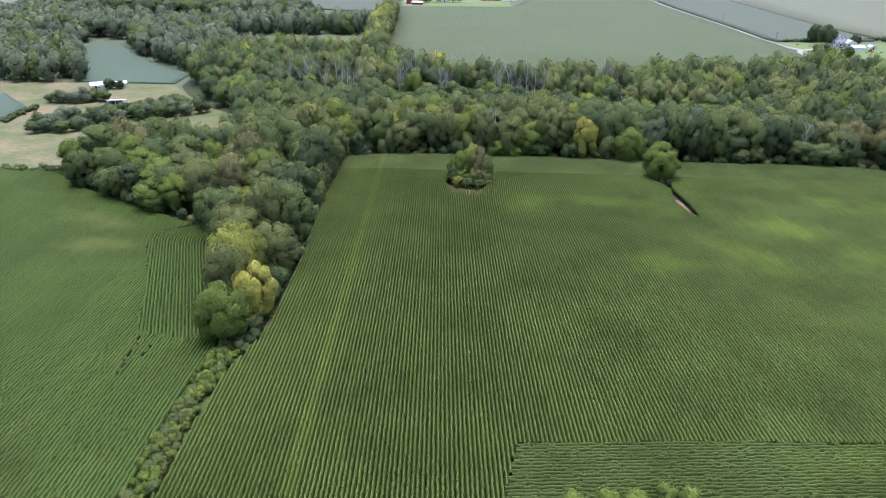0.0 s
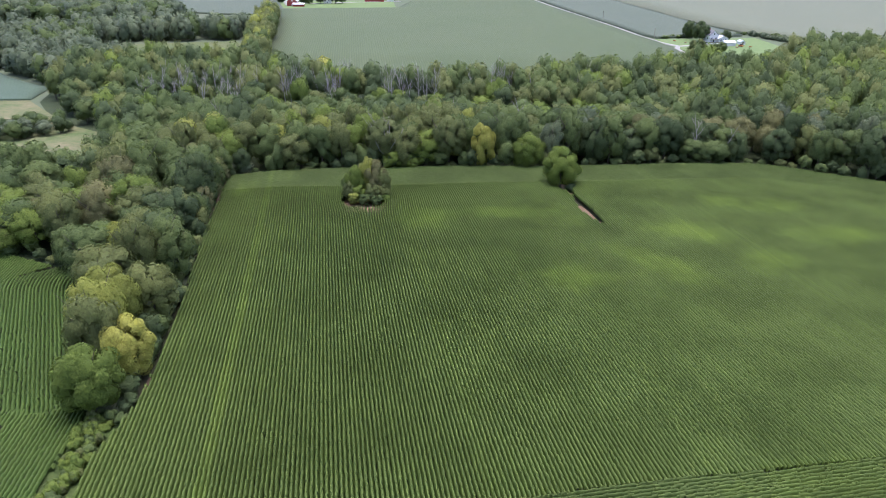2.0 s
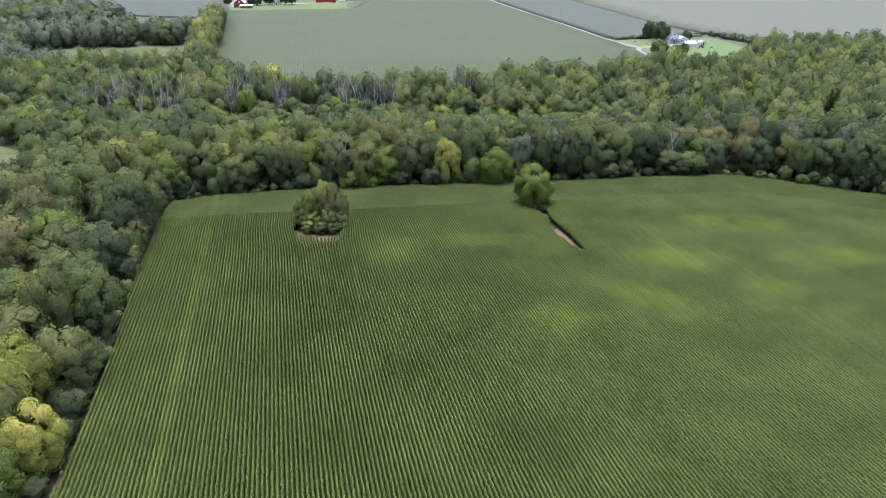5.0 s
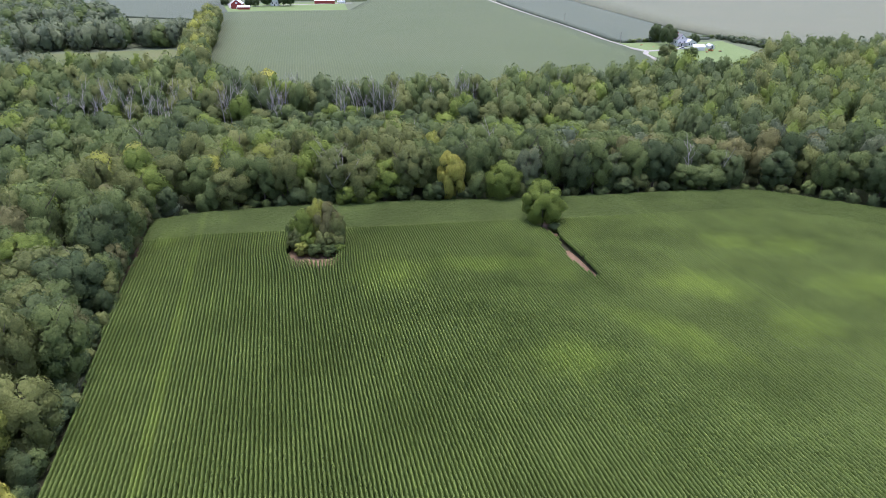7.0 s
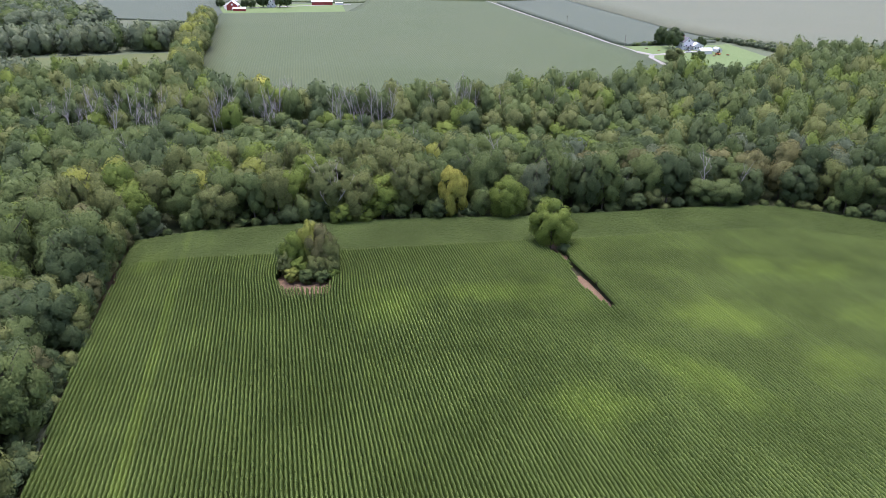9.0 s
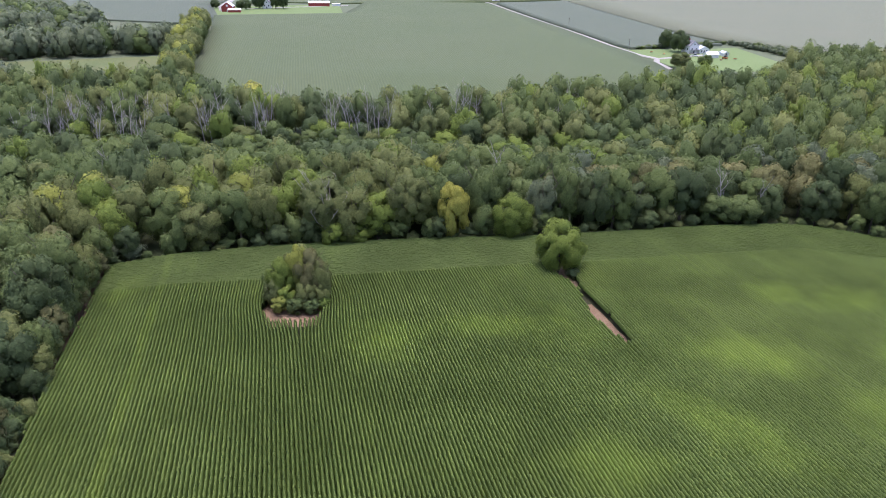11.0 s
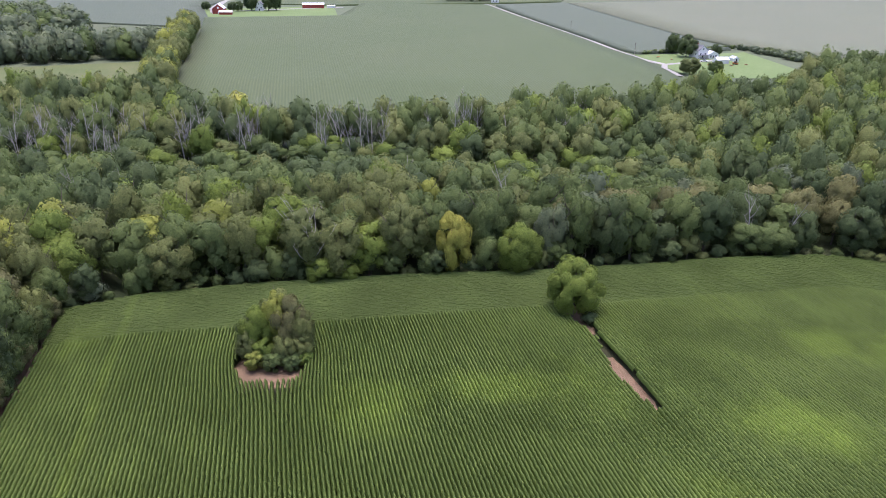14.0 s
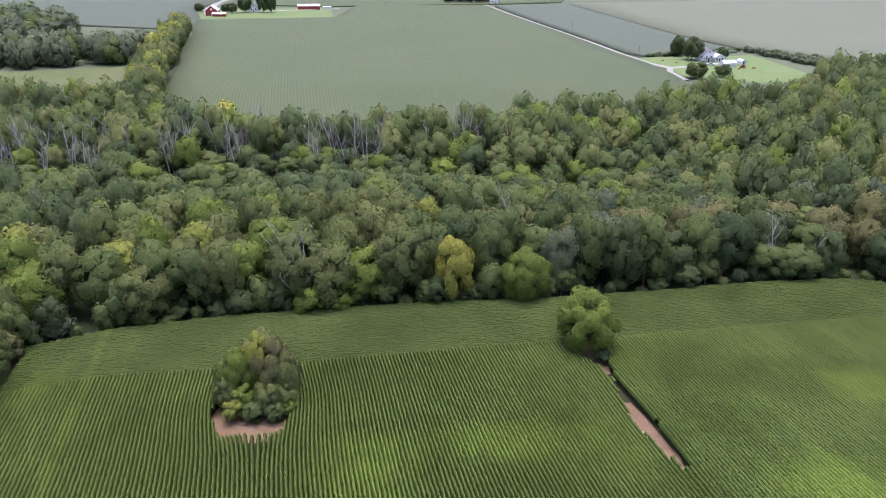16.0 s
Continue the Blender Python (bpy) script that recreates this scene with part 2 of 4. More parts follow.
def box(x0, y0, z0, x1, y1, z1, bevel=0.03, bm=None):
    bm = bm or bmesh.new()
    made = bmesh.ops.create_cube(bm, size=1.0, matrix=Matrix.Translation(((x0 + x1) / 2, (y0 + y1) / 2, (z0 + z1) / 2)) @ Matrix.Diagonal((x1 - x0, y1 - y0, z1 - z0, 1)))
    if bevel:
        edges = {e for v in made["verts"] for e in v.link_edges}
        bmesh.ops.bevel(bm, geom=list(edges), offset=bevel, segments=1, affect="EDGES")
    return bm


def sheet(name, poly, lift, material, label, category, kind="structure", step=8.0, across=10, skirt=0.0):
    """A piece of land with a y-monotone outline, lying at a height over the ground; skirt: how deep its sides go down."""
    ys = [p[1] for p in poly]
    levels = np.unique(np.concatenate([np.arange(min(ys), max(ys), step), ys, [max(ys)]]))
    rows = []
    for y in levels:
        yy = min(max(y, min(ys) + 1e-3), max(ys) - 1e-3)
        xs = []
        for (x0, y0), (x1, y1) in zip(poly, poly[1:] + poly[:1]):
            if (y0 > yy) != (y1 > yy):
                xs.append((x1 - x0) * (yy - y0) / (y1 - y0) + x0)
        rows.append((y, min(xs), max(xs)))
    V, Fc = [], []
    for y, a, b in rows:
        z = float(ground_z(y)) + lift
        V.append((a, y, z - skirt))
        V += [(a + (b - a) * i / across, y, z) for i in range(across + 1)]
        V.append((b, y, z - skirt))
    w = across + 3
    for j in range(len(rows) - 1):
        for i in range(w - 1):
            Fc.append((j * w + i, j * w + i + 1, (j + 1) * w + i + 1, (j + 1) * w + i))
    ob = new(name, mesh_of(name, V, Fc, material))
    return tagged(ob, label, category, "", kind)


# ---- the land ----
gx = np.unique(np.concatenate([np.linspace(-6000, -600, 28), np.linspace(-600, 600, 81), np.linspace(600, 6000, 28)]))
gy = np.unique(np.concatenate([np.linspace(-3000, -60, 16), np.linspace(-60, 560, 63), np.linspace(560, 1400, 22), np.linspace(1400, 4800, 16)]))
X, Y = np.meshgrid(gx, gy)
Z = ground_z(Y) - 0.25
idx = np.arange(X.size).reshape(X.shape)
quads = np.stack([idx[:-1, :-1], idx[:-1, 1:], idx[1:, 1:], idx[1:, :-1]], -1).reshape(-1, 4)
ground = new("ground", mesh_of("ground", np.stack([X, Y, Z], -1).reshape(-1, 3), quads, GROUND, smooth=True))
tagged(ground, "rolling green farmland reaching to the misty horizon", "ground", "", "structure")

FIELD = [(-45, 0), (-46, 24), (-51, 48), (-51, 64), (-54, 78), (-61, 107), (-71, 143), (-78, 174), (-81, 185),
         (-67, 193), (-46, 199), (-24, 203), (0, 207), (19, 208.5), (38, 212), (73, 219), (92, 221), (101, 219.5), (116, 210), (140, 196),
         (195, 166), (195, 0)]
LOWFIELD = [(-50, 0), (-51, 24), (-54, 36), (-57, 52), (-58.5, 60), (-64.5, 70), (-74.5, 89), (-86, 110), (-97, 114.5), (-116, 121.5), (-143, 132.5), (-164, 149), (-184, 144), (-260, 122), (-260, 0)]
sheet("shaded_field_soil", [(-52, 0), (-53, 60), (-62, 107), (-84, 187), (-46, 201), (0, 209), (92, 223), (102, 221), (140, 198), (195, 168), (195, 0)], 0.0, FLOOR, "soil under the standing corn rows, coloured dark for row shade", "soil", across=24)
sheet("low_field_soil", [(-53, 0), (-62, 60), (-88, 112), (-143, 134), (-166, 150), (-184, 145), (-262, 122), (-262, 0)], 0.0, FLOOR, "soil under the low leafy crop, coloured dark for row shade", "soil", across=16)

sheet("field_margin", [(-53.5, 0), (-44.6, 0), (-45.6, 24), (-50.6, 48), (-51, 61), (-57.5, 63), (-58, 52), (-54.6, 36), (-51.6, 24)], 0.05, WEEDS, "weedy green grass strip between the two fields", "grass", across=6)
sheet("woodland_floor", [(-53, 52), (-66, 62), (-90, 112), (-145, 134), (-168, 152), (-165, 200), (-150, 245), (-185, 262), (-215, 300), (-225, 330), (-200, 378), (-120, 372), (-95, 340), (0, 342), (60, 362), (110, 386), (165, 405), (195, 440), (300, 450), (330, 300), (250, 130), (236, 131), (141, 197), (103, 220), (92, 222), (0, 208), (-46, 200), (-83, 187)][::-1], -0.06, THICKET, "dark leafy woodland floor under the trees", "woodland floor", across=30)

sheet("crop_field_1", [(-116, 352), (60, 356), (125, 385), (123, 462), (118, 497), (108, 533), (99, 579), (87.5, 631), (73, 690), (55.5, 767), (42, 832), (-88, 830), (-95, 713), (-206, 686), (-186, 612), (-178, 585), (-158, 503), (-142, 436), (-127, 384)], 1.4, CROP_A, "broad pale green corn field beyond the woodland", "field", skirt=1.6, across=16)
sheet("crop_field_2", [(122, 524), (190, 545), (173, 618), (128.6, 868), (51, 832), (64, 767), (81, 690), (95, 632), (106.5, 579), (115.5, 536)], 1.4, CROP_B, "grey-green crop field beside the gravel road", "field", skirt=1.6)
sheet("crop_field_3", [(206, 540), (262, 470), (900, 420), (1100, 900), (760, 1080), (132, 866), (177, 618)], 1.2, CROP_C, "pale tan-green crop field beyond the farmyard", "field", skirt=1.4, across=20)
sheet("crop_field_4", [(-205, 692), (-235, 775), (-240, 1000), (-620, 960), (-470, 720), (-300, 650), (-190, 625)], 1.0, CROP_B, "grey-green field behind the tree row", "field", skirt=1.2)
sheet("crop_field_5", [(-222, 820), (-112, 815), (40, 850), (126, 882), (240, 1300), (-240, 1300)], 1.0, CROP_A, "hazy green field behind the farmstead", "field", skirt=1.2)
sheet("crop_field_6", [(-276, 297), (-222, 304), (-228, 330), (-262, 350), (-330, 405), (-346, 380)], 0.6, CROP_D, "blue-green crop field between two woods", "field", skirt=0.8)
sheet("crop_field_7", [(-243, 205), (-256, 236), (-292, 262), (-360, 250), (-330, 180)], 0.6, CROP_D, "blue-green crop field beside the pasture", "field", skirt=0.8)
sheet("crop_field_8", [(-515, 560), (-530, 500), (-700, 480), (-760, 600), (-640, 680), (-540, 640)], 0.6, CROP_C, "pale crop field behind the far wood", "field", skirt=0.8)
sheet("pasture", [(-164, 151), (-185, 147), (-290, 128), (-332, 178), (-246, 203), (-259, 237), (-294, 264), (-330, 270), (-318, 287), (-222, 303), (-180, 262), (-150, 245), (-122, 200), (-126, 175), (-150, 160)], -0.02, PASTURE, "rough green pasture with dry patches", "pasture", across=16)
sheet("meadow", [(-240, 398), (-149, 400), (-150, 440), (-178, 474), (-240, 452), (-330, 430)], 0.0, MEADOW, "strip of pale green meadow between trees", "meadow")
sheet("lawn_1", [(131, 458), (160, 446), (225, 452), (203, 472), (196, 537), (183, 532), (119, 521)], 0.0, LAWN, "mown light green lawn round the farmhouse", "lawn")
sheet("lawn_2", [(-210, 686), (-96, 712), (-114, 810), (-232, 770)], 0.0, LAWN, "mown lawn round the red barn and farmhouse", "lawn")


def ribbon(name, line, width, lift, material, label, category):
    """A road or lane along a line."""
    pts = []
    for (x0, y0), (x1, y1) in zip(line, line[1:]):
        n = max(2, int(math.hypot(x1 - x0, y1 - y0) / 8))
        pts += [(x0 + (x1 - x0) * i / n, y0 + (y1 - y0) * i / n) for i in range(n)]
    pts.append(line[-1])
    V, Fc = [], []
    for i, (x, y) in enumerate(pts):
        a, b = pts[max(i - 1, 0)], pts[min(i + 1, len(pts) - 1)]
        d = Vector((b[0] - a[0], b[1] - a[1])).normalized()
        z = float(ground_z(y)) + lift
        for s, dz in ((-0.62, -0.35), (-0.5, 0), (0, 0.06), (0.5, 0), (0.62, -0.35)):
            V.append((x - d.y * s * width, y + d.x * s * width, z + dz))
    for i in range(len(pts) - 1):
        for k in range(4):
            Fc.append((i * 5 + k, (i + 1) * 5 + k, (i + 1) * 5 + k + 1, i * 5 + k + 1))
    ob = new(name, mesh_of(name, V, Fc, material))
    return tagged(ob, label, category, "", "structure")


ribbon("road", [(129, 487), (121, 501), (112, 533), (103, 579), (91, 631), (77, 690), (59.6, 767), (46.5, 830), (20, 940)], 3.3, 0.25, GRAVEL, "pale gravel farm road between crop fields", "road")
ribbon("driveway", [(127.5, 450), (125.5, 474), (129, 486), (137, 490), (150, 496), (164, 503)], 3.0, 0.2, GRAVEL, "pale gravel driveway to the farmhouse", "driveway")
ribbon("driveway", [(-212, 735), (-224, 770), (-236, 850), (-240, 1000)], 6.0, 0.25, GRAVEL, "pale gravel lane to the red barn", "driveway")
ribbon("driveway", [(-206, 745), (-187, 757), (-150, 776), (-103, 797)], 3.0, 0.2, GRAVEL, "pale lane across the farm lawn", "driveway")


# ---- crops ----
ROW = radians(13.2)
DIR = np.array([-math.sin(ROW), math.cos(ROW)])
NRM = np.array([math.cos(ROW), math.sin(ROW)])
rng = np.random.default_rng(7)

# patches of starved corn: middle, half axes, turn
PALE = [(-12, 152, 9, 7, 0), (10, 159, 14, 6, 0.1), (23, 161, 4, 9, 0.5), (22, 117, 9, 8, 0.2), (43, 126, 6, 13, 0.7), (56, 149, 10, 9, 0.6), (87, 173, 12, 6, 0.3), (72, 175, 8, 5, 0), (70, 130, 9, 6, 0.4), (95, 150, 12, 7, 0.3), (52, 52, 14, 5, 0.2), (-70, 172, 5, 6, 0), (-125, 112, 14, 4, -0.3), (-110, 95, 10, 5, 0.2)]


# some rows grow paler than their neighbours
VIGOUR = np.clip(np.random.default_rng(5).normal(0.02, 0.08, 997), -0.1, 0.24)


def pale_at(P):
    """How starved the corn is at each place."""
    out = np.zeros(len(P))
    wob = np.array([noise.noise((x * 0.09, y * 0.09, 3.0)) + 0.5 * noise.noise((x * 0.3, y * 0.3, 9.0)) for x, y in P])
    for cx, cy, a, b, w in PALE:
        dx, dy = P[:, 0] - cx, P[:, 1] - cy
        u, v = dx * math.cos(w) + dy * math.sin(w), dy * math.cos(w) - dx * math.sin(w)
        out = np.maximum(out, np.clip(1.3 - np.sqrt((u / a) ** 2 + (v / b) ** 2) + 0.55 * wob, 0, 1))
    # the pale tram line along one row
    off = (P - np.array([-29.1, 26.0])) @ NRM
    out = np.maximum(out, 0.66 * (np.abs(off) < 0.9))
    row = np.floor(((P - np.array([-29.1, 26.0])) @ NRM) * UNIT / 0.762 + 0.5).astype(int)
    return np.clip(out * 0.78 + 0.12 * wob + VIGOUR[row % 997], 0, 1)


# cross-section of a row: offset and height
RIDGE = ((-1.4, 0.6), (-0.84, 0.82), (-0.4, 0.95), (0.4, 0.95), (0.84, 0.82), (1.4, 0.6))


def stand(P, along, tall, reach, blades, width, hump, uneven):
    """Crop plants at the places P, as a low hump of the row with arching blades over it."""
    n = len(P)
    side = np.stack([along[:, 1], -along[:, 0]], -1)
    z0 = ground_z(P[:, 1])
    h = tall * rng.uniform(1 - uneven, 1 + uneven, n)
    V, Fc = [], []
    # the body of the row: steep leafy sides and a narrow top
    L, Wd = hump
    for w, k in RIDGE:
        for u in (-1, 1):
            xy = P + along * (u * L * rng.uniform(0.95, 1.15, (n, 1))) + side * (w * Wd * rng.uniform(0.85, 1.1, (n, 1)))
            V.append(np.column_stack([xy, z0 + h * k * rng.uniform(0.965, 1.03, n)]))
    base = np.arange(n)[:, None] * (12 + 4 * blades)
    for k in (0, 2, 4, 6, 8):
        Fc.append(base + [[k, k + 1, k + 3, k + 2]])
    for b in range(blades):
        turn = rng.uniform(0, 2 * math.pi, n)
        out = side * (np.cos(turn) * 1.25)[:, None] + along * np.sin(turn)[:, None]
        out /= np.linalg.norm(out, axis=1)[:, None]
        wide = np.stack([-out[:, 1], out[:, 0]], -1)
        root = P + along * rng.uniform(-L, L, (n, 1))
        ln = reach * (0.75 + 0.25 * np.abs(np.sin(turn)))[:, None] * rng.uniform(0.7, 1.2, (n, 1))
        wd = width * rng.uniform(0.7, 1.3, (n, 1))
        hz = z0 + h
        V.append(np.column_stack([root, hz * 1 - h * 0.28]))
        V.append(np.column_stack([root + out * ln * 0.5 + wide * wd, hz + rng.uniform(-0.04, 0.10, n) * tall]))
        V.append(np.column_stack([root + out * ln, hz - h * rng.uniform(0.08, 0.3, n)]))
        V.append(np.column_stack([root + out * ln * 0.5 - wide * wd, hz + rng.uniform(-0.04, 0.1, n) * tall]))
        Fc.append(base + [[12 + 4 * b, 13 + 4 * b, 14 + 4 * b, 15 + 4 * b]])
    V = np.stack(V, 1).reshape(-1, 3)
    # row-top colour per vertex: dark in the gaps, bright along the crest
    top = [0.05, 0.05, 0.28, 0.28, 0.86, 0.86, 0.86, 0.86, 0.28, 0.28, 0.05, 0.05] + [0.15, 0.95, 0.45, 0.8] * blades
    return V, np.concatenate(Fc), 12 + 4 * blades, top


def row_places(poly, keep, origin, direction, gap, step, jitter, warp=None):
    """Places along parallel rows inside an outline."""
    d = np.array(direction)
    nrm = np.array([d[1], -d[0]])
    c = np.array(poly)
    s = (c - origin) @ d
    o = (c - origin) @ nrm
    k = np.arange(math.floor(o.min() / gap), math.ceil(o.max() / gap)) * gap
    t = np.arange(s.min(), s.max(), step)
    K, T = np.meshgrid(k, t)
    K, T = K.ravel(), T.ravel() + rng.uniform(-0.5, 0.5, K.size) * step * 0.3
    P = np.array(origin) + T[:, None] * d + (K + rng.normal(0, jitter, K.size))[:, None] * nrm
    if warp:
        P = warp(P)
    ok = inside(poly, P[:, 0], P[:, 1])
    P = P[ok]
    ok = keep(P[:, 0], P[:, 1])
    return P[ok]


BUSHGAP = [(-39.6, 166), (-38, 161.6), (-36.3, 159.2), (-27.4, 160.2), (-26.2, 166.5), (-28, 171), (-30, 178), (-36, 178), (-39.2, 172)]
GULLY_TOP = [(21.5, 190), (25, 182.5), (27.4, 179.4), (28.8, 180.5), (29.4, 187), (27, 193)]
GULLY = [(28.0, 172), (28.1, 166), (29.4, 160), (31.6, 155), (33.6, 152.4), (34.8, 153.2), (34.2, 158), (32.6, 165), (30.4, 171.5)]
EDGE_SOIL = [(-69.2, 138), (-72.4, 138), (-79.5, 172), (-83.5, 187), (-80.4, 186.5), (-76.9, 172)]
HEDGE_SOIL = [(-52.2, 64), (-51.4, 64), (-52.6, 72), (-53.8, 72)]
DITCH = [(21.5, 190), (23.5, 186), (26.6, 180.5), (28.5, 176), (28.4, 171), (28.8, 166), (30.2, 160), (32.4, 155), (33.8, 152.6), (34.8, 153.4), (34.2, 158), (32.8, 164.5), (30.6, 170.5), (29.3, 176), (28.9, 181), (29.6, 188), (27, 193)]
BACKLINE = [(-81, 168.5), (-62.4, 175.3), (-28.2, 180.8), (0, 186.1), (18.8, 189.0), (35.7, 191.5), (61.3, 196.3), (90, 201), (104, 196), (140, 176), (235, 118)]
FRONTLINE = [(-1.1, 43.3), (29.7, 51.7), (45.7, 55.0), (110, 71)]


def headland_back(x, y):
    return y > np.interp(x, [p[0] for p in BACKLINE], [p[1] for p in BACKLINE])


def headland_front(x, y):
    return (x > -1.1) & (y < np.interp(x, [p[0] for p in FRONTLINE], [p[1] for p in FRONTLINE]))


def bare(x, y):
    return inside(BUSHGAP, x, y) | inside(DITCH, x, y) | inside(EDGE_SOIL, x, y) | inside(HEDGE_SOIL, x, y)


def in_sight(x, y):
    """The stretch of the field that lies near the flight line; past it the stand is left plain."""
    return (y > 20) & (x < 78 + 0.47 * (y - 45))


def crop(name, P, along, material, label, category, tall, reach, blades, width, hump, pale=True, uneven=0.05):
    V, Fc, per, top = stand(P, along, tall, reach, blades, width, hump, uneven)
    tint = np.repeat(pale_at(P) if pale else np.zeros(len(P)), per)
    ob = new(name, mesh_of(name, V, Fc, material, {"pale": tint, "row_top": np.tile(top, len(P))}))
    return tagged(ob, label, category, "", "stuff")


def bend(P):
    """The drilled rows swing round the bush clump and the washed-out gully."""
    P = P.copy()
    for cx, cy, amp, w, l in ((-32.8, 168.5, 2.4, 9.0, 10.0), (31.2, 163.0, 0.8, 5.0, 14.0)):
        s, o = (P - (cx, cy)) @ DIR, (P - (cx, cy)) @ NRM
        P += (np.tanh(o / 1.5) * amp * np.exp(-np.abs(o) / w - (s / l) ** 2))[:, None] * NRM
    return P


O = (-29.1, 26.0)
P = row_places(FIELD, lambda x, y: ~headland_back(x, y) & ~headland_front(x, y) & ~bare(x, y) & in_sight(x, y), O, DIR, 0.762 / UNIT, 0.63, 0.03, bend)
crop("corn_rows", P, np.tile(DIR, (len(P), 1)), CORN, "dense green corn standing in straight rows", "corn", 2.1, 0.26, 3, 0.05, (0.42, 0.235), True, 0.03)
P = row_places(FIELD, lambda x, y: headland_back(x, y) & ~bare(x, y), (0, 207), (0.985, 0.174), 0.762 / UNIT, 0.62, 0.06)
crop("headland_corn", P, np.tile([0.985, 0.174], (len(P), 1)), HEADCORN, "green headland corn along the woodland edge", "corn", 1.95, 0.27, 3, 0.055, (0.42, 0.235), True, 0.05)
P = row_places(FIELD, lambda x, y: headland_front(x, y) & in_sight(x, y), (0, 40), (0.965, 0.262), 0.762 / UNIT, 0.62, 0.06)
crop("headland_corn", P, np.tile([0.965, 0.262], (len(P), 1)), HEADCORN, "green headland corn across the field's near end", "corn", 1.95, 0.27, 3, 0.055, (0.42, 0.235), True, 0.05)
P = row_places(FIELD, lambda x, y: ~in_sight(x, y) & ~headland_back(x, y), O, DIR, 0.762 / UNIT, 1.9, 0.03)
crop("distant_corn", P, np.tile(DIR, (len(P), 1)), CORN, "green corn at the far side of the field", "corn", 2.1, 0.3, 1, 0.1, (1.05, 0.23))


LOWDIR = np.array([-0.2, 0.98])
# a strip drilled along the hedgerow, across the other rows
TURN = [(-64, 60), (-75, 60), (-82, 73), (-91, 88), (-102.5, 103.5), (-100, 109), (-96, 114.5), (-84, 112), (-72, 88), (-63, 70)]
P = row_places(LOWFIELD, lambda x, y: (y > 12) & (x > -190) & ~inside(TURN, x, y), (-60, 30), LOWDIR, 0.762 / UNIT, 0.78, 0.04)
# two wheel tracks pressed into the crop
for line in ([(46.7, -69.6), (55.8, -72.2), (63.9, -75.1), (75.1, -81.0), (87.4, -91.4), (101.1, -100.4)], [(52, -68.4), (60.4, -70.9), (73.2, -77.6), (82.8, -84.8), (100.2, -96.6)]):
    at = np.interp(P[:, 1], [p[0] for p in line], [p[1] for p in line])
    P = P[(np.abs(P[:, 0] - at) > 0.34) | (P[:, 1] < line[0][0]) | (P[:, 1] > line[-1][0]) | (rng.uniform(size=len(P)) < 0.5)]
turning = row_places([(-83 + (x + 83) * 1.03, 87 + (y - 87) * 1.03) for x, y in TURN], lambda x, y: inside(LOWFIELD, x, y), (-70, 60), (-0.52, 0.854), 0.78 / UNIT, 0.70, 0.05)
turning[:, 0] += 3.5 * np.clip((turning[:, 1] - 100) / 12, 0, 1) ** 2
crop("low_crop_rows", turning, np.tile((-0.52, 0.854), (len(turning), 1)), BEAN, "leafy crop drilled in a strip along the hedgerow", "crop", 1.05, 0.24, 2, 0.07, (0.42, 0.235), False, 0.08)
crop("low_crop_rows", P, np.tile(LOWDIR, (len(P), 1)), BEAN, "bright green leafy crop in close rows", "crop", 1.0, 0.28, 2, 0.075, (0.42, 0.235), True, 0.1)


# ---- trees ----
ICO = [Vector(v).normalized() for v in [(-1, 1.618, 0), (1, 1.618, 0), (-1, -1.618, 0), (1, -1.618, 0), (0, -1, 1.618), (0, 1, 1.618), (0, -1, -1.618), (0, 1, -1.618), (1.618, 0, -1), (1.618, 0, 1), (-1.618, 0, -1), (-1.618, 0, 1)]]
ICO_V = np.array([tuple(v) for v in ICO])
ICO_F = np.array([(0, 11, 5), (0, 5, 1), (0, 1, 7), (0, 7, 10), (0, 10, 11), (1, 5, 9), (5, 11, 4), (11, 10, 2), (10, 7, 6), (7, 1, 8),
                  (3, 9, 4), (3, 4, 2), (3, 2, 6), (3, 6, 8), (3, 8, 9), (4, 9, 5), (2, 4, 11), (6, 2, 10), (8, 6, 7), (9, 8, 1)])


